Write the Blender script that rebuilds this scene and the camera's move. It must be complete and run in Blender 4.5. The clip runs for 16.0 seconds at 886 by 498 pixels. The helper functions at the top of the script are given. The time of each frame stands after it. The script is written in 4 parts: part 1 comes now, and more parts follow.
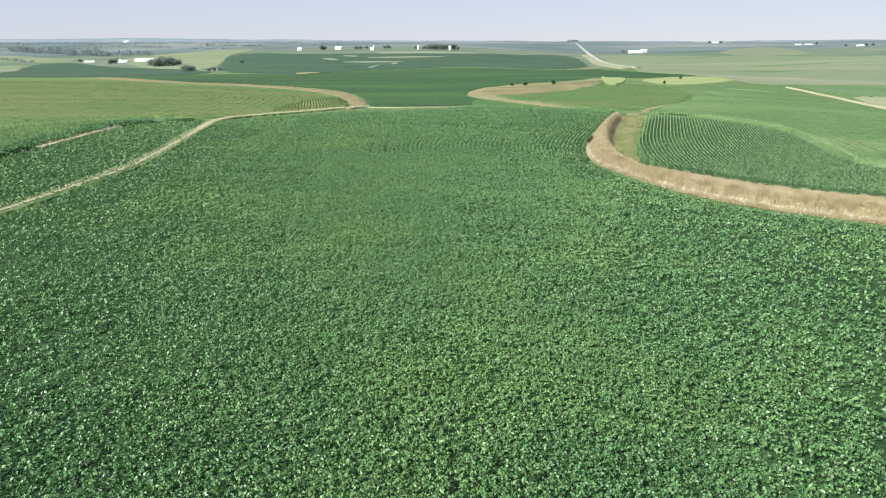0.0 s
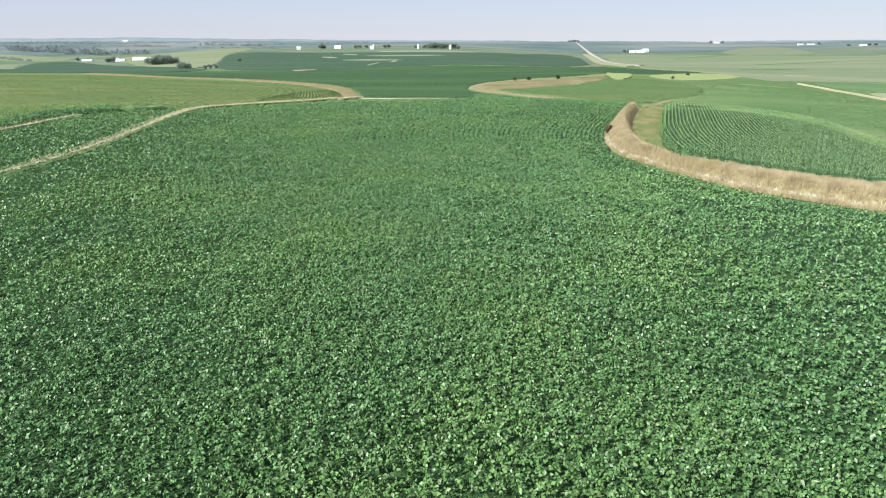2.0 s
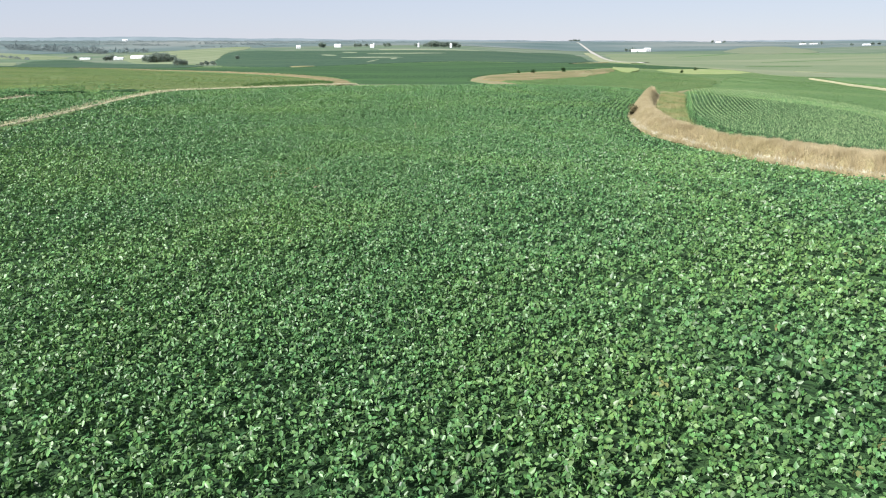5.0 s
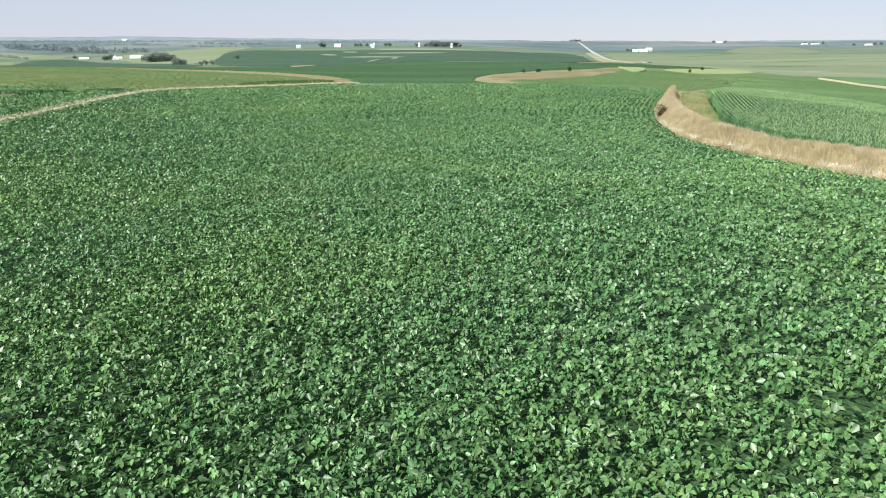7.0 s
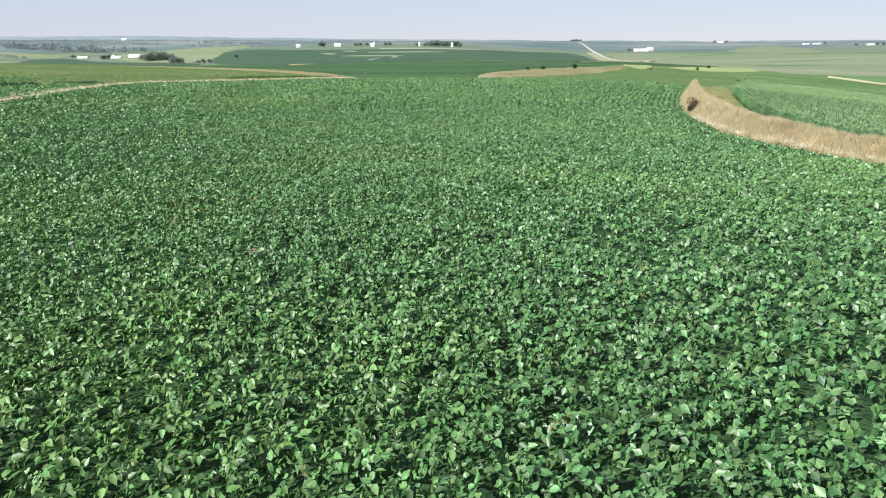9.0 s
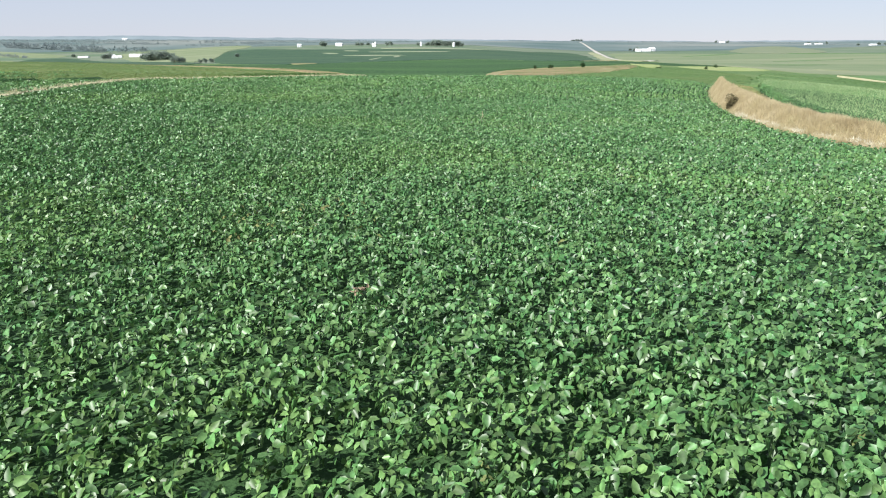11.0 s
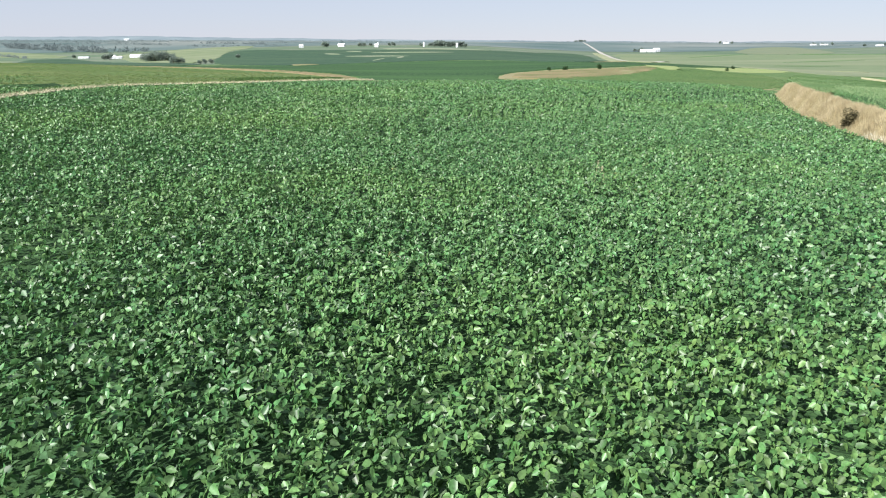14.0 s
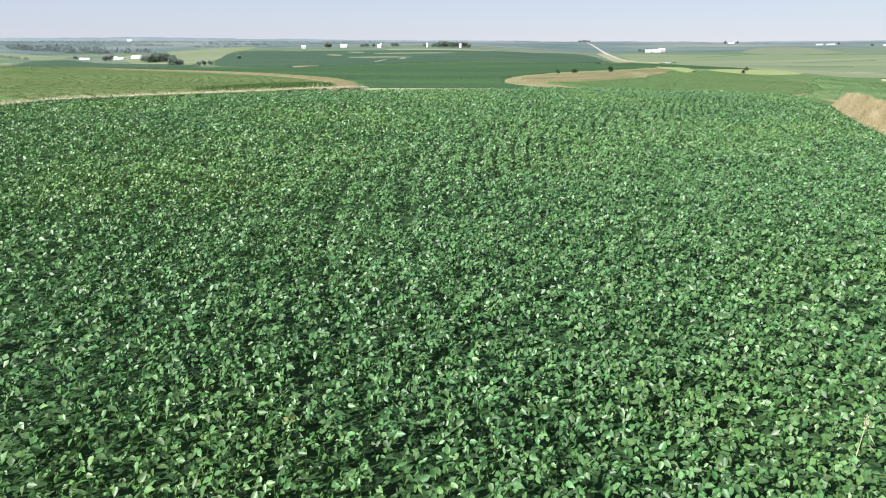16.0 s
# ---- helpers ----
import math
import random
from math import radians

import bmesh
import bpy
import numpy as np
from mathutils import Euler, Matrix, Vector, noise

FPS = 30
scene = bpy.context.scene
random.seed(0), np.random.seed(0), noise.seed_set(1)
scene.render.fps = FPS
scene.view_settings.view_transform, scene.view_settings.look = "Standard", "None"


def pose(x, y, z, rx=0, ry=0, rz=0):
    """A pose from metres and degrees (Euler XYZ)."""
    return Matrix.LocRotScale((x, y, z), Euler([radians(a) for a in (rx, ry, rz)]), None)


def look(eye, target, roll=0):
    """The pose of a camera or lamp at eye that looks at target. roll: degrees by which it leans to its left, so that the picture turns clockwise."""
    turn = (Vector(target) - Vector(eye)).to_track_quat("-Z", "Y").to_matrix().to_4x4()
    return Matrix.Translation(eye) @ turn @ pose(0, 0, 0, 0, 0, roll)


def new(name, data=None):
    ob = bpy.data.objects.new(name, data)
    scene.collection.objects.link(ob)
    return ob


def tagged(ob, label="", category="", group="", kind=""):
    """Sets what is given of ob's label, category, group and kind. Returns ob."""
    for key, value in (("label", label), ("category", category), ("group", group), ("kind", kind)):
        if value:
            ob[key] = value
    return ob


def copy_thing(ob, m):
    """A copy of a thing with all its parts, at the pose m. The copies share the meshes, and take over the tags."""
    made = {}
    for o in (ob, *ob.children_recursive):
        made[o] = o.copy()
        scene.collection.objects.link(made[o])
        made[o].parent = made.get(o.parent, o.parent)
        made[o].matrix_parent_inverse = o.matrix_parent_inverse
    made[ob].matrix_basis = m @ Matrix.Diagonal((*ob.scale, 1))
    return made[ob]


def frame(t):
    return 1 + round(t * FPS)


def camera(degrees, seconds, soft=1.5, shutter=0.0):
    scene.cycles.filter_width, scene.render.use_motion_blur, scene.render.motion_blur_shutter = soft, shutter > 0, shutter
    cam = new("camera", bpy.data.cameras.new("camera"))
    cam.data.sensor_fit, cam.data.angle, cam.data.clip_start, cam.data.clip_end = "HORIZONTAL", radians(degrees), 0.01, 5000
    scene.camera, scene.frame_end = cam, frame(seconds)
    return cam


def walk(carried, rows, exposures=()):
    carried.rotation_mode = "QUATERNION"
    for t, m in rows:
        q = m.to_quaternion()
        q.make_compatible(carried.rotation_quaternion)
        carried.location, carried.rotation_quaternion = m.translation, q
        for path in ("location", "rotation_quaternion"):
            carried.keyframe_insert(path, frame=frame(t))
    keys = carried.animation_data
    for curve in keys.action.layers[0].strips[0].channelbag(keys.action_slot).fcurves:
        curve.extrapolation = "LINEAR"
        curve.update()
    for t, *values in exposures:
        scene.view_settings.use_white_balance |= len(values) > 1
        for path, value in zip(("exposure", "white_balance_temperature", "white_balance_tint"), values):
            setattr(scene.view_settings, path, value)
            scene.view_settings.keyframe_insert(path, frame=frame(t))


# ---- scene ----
from mathutils.geometry import delaunay_2d_cdt

# camera: seconds, place, yaw, pitch, roll
cam = camera(65.49, 16.0, soft=1.1)
PATH = [
    (0.0, 0.00, 0.00, 17.24, -0.12, -16.90, -0.16),
    (0.5, -0.16, 3.54, 15.97, -0.12, -16.89, -0.14),
    (1.0, -0.15, 7.43, 14.59, -0.11, -16.88, -0.12),
    (1.5, -0.03, 11.37, 13.37, -0.11, -16.87, -0.11),
    (2.0, 0.24, 15.50, 13.12, -0.11, -16.86, -0.09),
    (2.5, 0.30, 19.56, 13.16, -0.10, -16.85, -0.08),
    (3.0, 0.26, 23.59, 12.50, -0.09, -16.85, -0.08),
    (3.5, 0.39, 26.10, 11.60, -0.09, -16.85, -0.07),
    (3.7, 0.49, 26.87, 11.14, -0.09, -16.85, -0.07),
    (5.8, -0.24, 32.16, 7.92, -0.07, -16.84, -0.03),
    (6.0, -0.34, 33.13, 7.92, -0.07, -16.84, -0.03),
    (6.5, -0.83, 35.73, 7.91, -0.07, -16.84, -0.02),
    (7.0, -1.43, 38.67, 7.75, -0.07, -16.84, -0.01),
    (7.5, -1.74, 41.54, 7.33, -0.07, -16.84, -0.00),
    (8.0, -1.93, 44.23, 6.56, -0.07, -16.84, 0.01),
    (8.5, -1.97, 46.68, 6.03, -0.07, -16.84, 0.02),
    (9.0, -2.01, 49.11, 5.96, -0.07, -16.84, 0.03),
    (9.2, -2.02, 50.01, 5.95, -0.07, -16.84, 0.04),
    (11.3, -5.48, 54.89, 5.09, -0.04, -16.83, 0.08),
    (11.5, -5.78, 55.87, 5.07, -0.04, -16.82, 0.09),
    (12.0, -6.39, 58.79, 5.04, -0.02, -16.82, 0.09),
    (12.5, -6.69, 62.19, 5.07, 0.01, -16.81, 0.10),
    (12.7, -6.80, 63.68, 5.09, 0.02, -16.81, 0.10),
    (13.0, -7.00, 65.92, 5.07, 0.04, -16.81, 0.10),
    (13.5, -7.44, 69.36, 5.02, 0.08, -16.80, 0.09),
    (14.0, -7.95, 73.00, 4.99, 0.12, -16.79, 0.09),
    (14.5, -8.18, 76.89, 5.00, 0.18, -16.79, 0.07),
    (15.0, -8.16, 81.21, 5.12, 0.25, -16.78, 0.05),
    (15.5, -7.99, 85.50, 5.24, 0.33, -16.77, 0.02),
    (16.0, -7.69, 89.88, 5.38, 0.43, -16.76, -0.01),
]
walk(cam, [(t, pose(x, y, z, 90 + p, 0, w) @ pose(0, 0, 0, 0, 0, r)) for t, x, y, z, w, p, r in PATH])

# light: hazy summer sky, sun behind to the left
SUN_UP, SUN_RIGHT = 37.0, -136.0
scene.view_settings.exposure = 1.13
world = bpy.data.worlds.new("world")
scene.world = world
world.use_nodes = True
sky = world.node_tree.nodes.new("ShaderNodeTexSky")
sky.sky_type = 'NISHITA'
sky.sun_disc = False
sky.sun_elevation, sky.sun_rotation = radians(SUN_UP), radians(SUN_RIGHT)
sky.altitude, sky.air_density, sky.dust_density, sky.ozone_density = 300, 1.0, 0.0, 4.0
world.node_tree.nodes["Background"].inputs[1].default_value = 0.055
haze = world.node_tree.nodes.new("ShaderNodeMix")
haze.data_type = 'RGBA'
haze.inputs[0].default_value = .8
haze.inputs[7].default_value = (5.1, 5.5, 6.85, 1)
world.node_tree.links.new(sky.outputs[0], haze.inputs[6])
world.node_tree.links.new(haze.outputs[2], world.node_tree.nodes["Background"].inputs[0])
sun = new("sun", bpy.data.lights.new("sun", 'SUN'))
sun.data.energy, sun.data.angle, sun.data.color = 5.0, radians(0.6), (1, 0.98, 0.94)
ca, sa = math.cos(radians(SUN_UP)), math.sin(radians(SUN_UP))
sun.matrix_world = look((ca * math.sin(radians(SUN_RIGHT)) * 300, ca * math.cos(radians(SUN_RIGHT)) * 300, sa * 300), (0, 0, 0))

# ---- lie of the land ----
EDGES = (-.9, -.6, -.4, -.2, 0, .2, .4, .6, .9)
RANGES = (-40, 20, 60, 100, 150, 210, 250, 300, 345, 450, 900, 2000, 4600)
HEIGHTS = (
    (-2.6, -0.2, 1.4, 3, 4.8, 6.7, 8.8, 10.9, 14.1),
    (-1.9, -0.2, 0.9, 1.8, 2.5, 2.1, 1.4, 0.4, -1.3),
    (-2.3, -1.1, -0.4, 0.3, 0.8, -0.2, -2.4, -4.3, -7.4),
    (-2.5, -1.5, -0.8, -0.2, -0.6, -3.5, -5.7, -7.9, -12),
    (-3, -2.3, -1.6, -0.9, -1, -4.8, -8, -11.1, -16.6),
    (-3.7, -3.6, -3.4, -3.1, -2.8, -4.3, -9.5, -14, -20.9),
    (-4, -4.2, -4.5, -4.8, -5.3, -8.2, -10.6, -15.2, -23.2),
    (-4.5, -5, -5.6, -6.6, -7.8, -9, -11.7, -17, -25.8),
    (-4.7, -5.2, -5.9, -7.4, -8.9, -8.8, -12.6, -18.8, -27.7),
    (-6.3, -7.2, -7.9, -9.7, -10, -8.7, -15.7, -22.5, -31.1),
    (-17.9, -21.1, -22.2, -20.3, -16.9, -18, -22.2, -25.1, -32.9),
    (-55.8, -48.8, -37.2, -17, -11.1, -35.4, -29.9, -14.8, -4.4),
    (3, 6, 7, 4, 2, 0, -3, 5, 16),
)
TABLE, KU, KV = np.array(HEIGHTS), np.array(EDGES), np.log(np.array(RANGES) + 80.0)


def spline(f):
    return (-.5 * f + f**2 - .5 * f**3, 1 - 2.5 * f**2 + 1.5 * f**3, .5 * f + 2 * f**2 - 1.5 * f**3, -.5 * f**2 + .5 * f**3)


def land(x, y):
    """Height of the ground, by a smooth fan-shaped grid."""
    x, y = np.asarray(x, float), np.asarray(y, float)
    r = np.maximum(y, -60) + 80
    ku = np.interp(x / r, KU, np.arange(len(KU)))
    kv = np.interp(np.log(r), KV, np.arange(len(KV)))
    iu, iv = np.clip(ku.astype(int), 0, len(KU) - 2), np.clip(kv.astype(int), 0, len(KV) - 2)
    wu, wv, z = spline(ku - iu), spline(kv - iv), 0.0
    for a in range(4):
        for b in range(4):
            z = z + wv[a] * wu[b] * TABLE[np.clip(iv + a - 1, 0, len(KV) - 1), np.clip(iu + b - 1, 0, len(KU) - 1)]
    return z


def at(x, y, up=0.0):
    return float(land([x], [y])[0]) + up


def waves(x, y, size, seed):
    """Soft noise from -1 to 1 with features of about that size."""
    g = np.random.default_rng(seed)
    s = 0.0
    for _ in range(7):
        a, k, p = g.uniform(0, 6.283), 6.283 / size * g.uniform(.6, 1.6), g.uniform(0, 6.283)
        s = s + np.sin(k * (x * math.cos(a) + y * math.sin(a)) + p + 1.3 * np.sin(k * .7 * (y * math.cos(a) - x * math.sin(a))))
    return s / 4.5


# ---- outlines of fields and banks, in plan ----
GRASS_STRIP = [(49.9, 194.7), (46.9, 190.5), (38.7, 168.9), (31.2, 145.8), (26.8, 127.8), (25.5, 114.7), (28.1, 105.9), (32.0, 91.4), (36.2, 83.0), (42.2, 77.0), (49.4, 74.0), (59.8, 68.6), (73.2, 84.8), (63.0, 95.3), (53.6, 95.5), (45.8, 101.9), (40.5, 108.5), (35.6, 113.3), (33.6, 124.0), (34.1, 136.7), (37.6, 154.6), (43.8, 175.3), (50.8, 191.7)]
GRASS_TALL = [(49.6, 194.2), (46.9, 190.0), (39.0, 170.3), (31.6, 147.4), (27.1, 129.4), (25.9, 116.2), (28.4, 107.4), (32.6, 93.0), (36.9, 84.7), (43.0, 78.5), (50.4, 75.5), (60.9, 69.8), (65.1, 75.1), (56.8, 85.8), (48.7, 86.8), (41.8, 93.0), (37.2, 99.6), (32.8, 104.3), (31.4, 113.6), (32.8, 129.3), (36.2, 147.0), (42.4, 168.6), (49.9, 189.6)]
GRASS_BANK = [(50.9, 194.1), (44.2, 176.7), (38.0, 156.1), (34.4, 138.4), (34.1, 125.6), (36.0, 114.8), (38.2, 117.0), (37.8, 127.7), (42.2, 148.1), (50.4, 175.0), (60.2, 203.6), (55.6, 202.6)]
CORN_RIGHT = [(58.4, 197.6), (47.5, 164.5), (39.3, 138.2), (34.7, 118.2), (34.6, 108.0), (38.5, 103.3), (43.8, 97.7), (49.0, 91.8), (58.5, 88.7), (68.2, 79.2), (110.7, 130.4), (85.9, 131.7), (83.4, 138.6), (87.3, 153.9), (94.7, 182.8), (94.7, 197.4), (85.7, 203.4), (78.7, 206.8)]
CORN_PALE_OUT = [(61.5, 207.3), (85, 276), (102, 299.5), (112.5, 314), (136.5, 374.4), (195, 470), (210.1, 422.2), (196.6, 348.5), (195.4, 306.5), (209.5, 251.6), (112, 132.3), (87.6, 134.5), (86.5, 141.3), (91.4, 156.5), (99.5, 186.8), (100.4, 204.9), (90.9, 213.9), (86.8, 236.0)]
BANK_FAR = [(51.3, 202.1), (81.3, 280.5), (94.1, 299.9), (102.4, 306.5), (99.1, 298.7), (82.8, 277.4), (59.5, 204.6)]
TERRACE_CORN = [(25.9, 379.1), (44.3, 397.3), (71.2, 405.7), (102, 452), (93.6, 397.4), (108.9, 417.3), (122.8, 416.7), (135.3, 375), (109.7, 315.9), (100.5, 304.8), (78, 272), (62, 262), (49.2, 278.7), (38.4, 298.8), (26.4, 329.9)]
TERRACE_BROWN = [(18.7, 361.4), (27.6, 388.8), (37.9, 399.3), (57.5, 402.2), (74.7, 408.5), (88.0, 425.7), (104.7, 467.6), (93.3, 409.8), (74.2, 372.3), (59.5, 355.4), (43.5, 342.0), (29.3, 335.6), (20.7, 345.1)]
TERRACE_STRIP = [(12.6, 351.9), (18.2, 384.2), (32.3, 405.6), (46.3, 418.1), (75, 429), (113, 504), (105, 467), (72.6, 417.6), (44.7, 407.2), (31.4, 393.7), (22.6, 368.5), (25.9, 325.3), (40, 293.7), (50.5, 272), (56, 262), (53, 258), (47.5, 266), (37.9, 277.9), (24.4, 305.4), (15.2, 329.9)]
TERRACE_PATCH = [(70.6, 399.5), (74.3, 398.7), (74.6, 384), (72.6, 371), (65.1, 358.8), (67.4, 371.5), (68.4, 385.0)]
WEDGE = [(123.5, 548.2), (119.4, 511.6), (136.9, 525.6), (114.6, 439.2), (97.5, 397.5), (93.7, 400.3), (104.5, 458.1)]
PLOT = [(140, 504), (207, 621), (256, 670), (269, 661), (259, 618), (181, 492), (141, 442), (137, 464)]
LEFT_STRIP = [(-264, 535), (-282, 596), (-181, 472), (-111, 421), (-67.8, 384.1), (-44.5, 350.2), (-31.8, 286.9), (-24.5, 234.1), (-25.5, 210.2), (-28.5, 208.7), (-30.5, 241.3), (-43.1, 314.5), (-63.8, 361.2), (-104.8, 396.6), (-167, 436), (-245, 517)]
LEFT_CORN = [(-69.2, 84.8), (-70.3, 109.6), (-70.4, 119.3), (-70.1, 130.0), (-71.1, 145.7), (-68.5, 156.3), (-64.1, 164.6), (-59.3, 170.8), (-58.1, 159.4), (-77.8, 165.7), (-84.1, 163.7), (-90.5, 157.3), (-95.8, 151.5), (-112.1, 140.7)]
LEFT_FIELD = [(-131.0, 148.9), (-122.8, 154.0), (-107.5, 170.0), (-102.0, 177.3), (-95.4, 185.5), (-88.5, 188.5), (-66.3, 182.0), (-61.3, 176.6), (-56.8, 184.5), (-50.9, 190.3), (-41.1, 195.2), (-30.4, 208.8), (-30.9, 236.3), (-41.6, 296.2), (-60.1, 340.1), (-98, 370.7), (-152.2, 396.6), (-217, 458), (-226, 417), (-265, 426), (-350, 407)]
LEFT_CROP = [(-46.9, 191.8), (-41.1, 195.2), (-30.4, 208.8), (-30.9, 236.3), (-40.4, 287.8), (-45.8, 298.8), (-50.4, 271.6), (-50.2, 225.8)]
PALE_CORNER = [(266, 457), (298, 471), (493, 546), (316.1, 347), (217.4, 341.5), (236.3, 390)]
SOY_LEFT = [(-45.5, 20), (-45.6, 50.2), (-47.1, 61.9), (-45.3, 72.2), (-44.1, 81.3), (-42.6, 93.1), (-44.2, 107.7), (-46.8, 123.6), (-51.2, 148.5), (-54.8, 164.8), (-57.5, 166.9), (-58.8, 170.5), (-63.6, 164.2), (-68.0, 155.9), (-70.6, 145.4), (-69.6, 129.7), (-69.9, 119.0), (-69.8, 109.3), (-68.7, 84.5), (-80, 20)]
SOY_FAR_OUT = [(-25.2, 245.8), (-33.2, 305.5), (-45.8, 360.3), (-68.5, 388.4), (-110.8, 419.6), (-184, 482), (-313, 660), (-295, 579), (-352, 567), (-445, 518), (-1820, 2129), (-396, 638), (-297, 622), (-282, 789), (-210, 799), (-157, 760), (-119, 833), (-87, 839), (50, 920), (129, 742), (188, 847), (189, 703), (257, 689), (210, 630), (145, 522), (121, 533), (78, 448), (47, 429), (18.6, 391.6), (11.6, 350.5), (14.3, 319.9), (23.5, 294.3), (15.6, 277.7), (8, 254.6), (-7.7, 231.8), (-23.1, 227.7)]
FIELD_BLUE = [(-282, 889), (-641, 2138), (-514, 2103), (-308, 1775), (-100, 1580), (99, 1818), (449, 2373), (243, 1138), (134, 770), (52, 943), (-88, 858), (-162, 782), (-216, 822)]
HILL_PALE_OUT = [(-995, 2189), (-940, 2482), (-802, 2679), (-705, 2713), (-619, 2311), (-629, 2123), (-373, 1190), (-325, 974), (-397, 1113), (-544, 1319), (-810, 1860)]
FIELD_PALE_LEFT = [(-2633, 3097), (-1639, 2665), (-1418, 2495), (-1108, 2190), (-1098, 2071), (-1386, 2247), (-2194, 2574)]
FIELD_PALE_SMALL = [(-1534, 1975), (-1185, 1918), (-1135, 1949), (-905, 1521), (-442, 713), (-377, 483)]
SOY_LEFT_FAR = [(-359, 579), (-297, 622), (-282, 789), (-282, 889), (-325, 974), (-565, 1344), (-1031, 2036), (-1100, 2044), (-1124, 1944), (-853, 1433), (-420, 669)]
FIELD_PALE_RIGHT = [(521, 2360), (856, 2125), (952, 1528), (1189, 1339), (580, 644), (405, 642), (334, 596), (249, 548), (254, 602), (257, 689), (196, 727), (258, 929), (466, 2033)]
FIELD_DARK_RIGHT = [(279, 562), (393, 622), (641, 714), (454, 502), (296, 468), (259, 461)]
ROAD_VERGE = [(460, 2336), (481, 2347), (429, 1886), (332, 1225), (224, 844), (218, 901), (279, 1270), (396, 1915)]
HILL_TAN = [(834, 2192), (1093, 2719), (1291, 2980), (1360, 2877), (1148, 2255), (957, 1808)]
SOY_MAIN = [(66, -25), (-40, -25), (-43, 20), (-43.0, 47.1), (-45.1, 58.9), (-44.4, 70.7), (-43.2, 79.8), (-41.9, 91.5), (-42.9, 105.8), (-45.3, 121.2), (-49.1, 144.7), (-51.4, 163.3), (-46.3, 172.8), (-37.9, 179.5), (-28.2, 193.3), (-20.5, 197.7), (-6.6, 200.1), (6.5, 205.3), (11, 240), (13, 296), (20, 296), (33, 264), (45, 246), (51, 236), (64.0, 265.8), (49.3, 199.4), (46.7, 190.0), (43.2, 181.0), (37.2, 164.2), (30.3, 141.7), (26.0, 124.9), (24.7, 112.0), (26.9, 101.9), (30.7, 87.6), (34.6, 79.3), (40.3, 73.5), (47.3, 70.8), (57.4, 65.9), (66.4, 50.3)]


def rounded(poly, times=2, closed=True):
    p = np.array(poly, float)
    for _ in range(times):
        q = np.roll(p, -1, 0) if closed else p[1:]
        b = p if closed else p[:-1]
        new_p = np.stack([.75 * b + .25 * q, .25 * b + .75 * q], 1).reshape(-1, 2)
        p = new_p if closed else np.concatenate([p[:1], new_p, p[-1:]])
    return p


def inside(x, y, poly):
    p = np.asarray(poly, float)
    res = np.zeros(len(x), bool)
    for (x0, y0), (x1, y1) in zip(p, np.roll(p, -1, 0)):
        if y0 != y1:
            cross = ((y0 > y) != (y1 > y)) & (x < (x1 - x0) * (y - y0) / (y1 - y0) + x0)
            res ^= cross
    return res


def off_line(x, y, line):
    """Distance to a line of points, and the direction away from it."""
    best = np.full(len(x), 1e9)
    gx, gy = np.zeros(len(x)), np.zeros(len(x))
    for (x0, y0), (x1, y1) in zip(line[:-1], line[1:]):
        dx, dy = x1 - x0, y1 - y0
        f = np.clip(((x - x0) * dx + (y - y0) * dy) / (dx * dx + dy * dy), 0, 1)
        ex, ey = x - x0 - f * dx, y - y0 - f * dy
        d = np.hypot(ex, ey)
        m = d < best
        best[m] = d[m]
        gx[m], gy[m] = ex[m] / (d[m] + 1e-6), ey[m] / (d[m] + 1e-6)
    return best, gx, gy


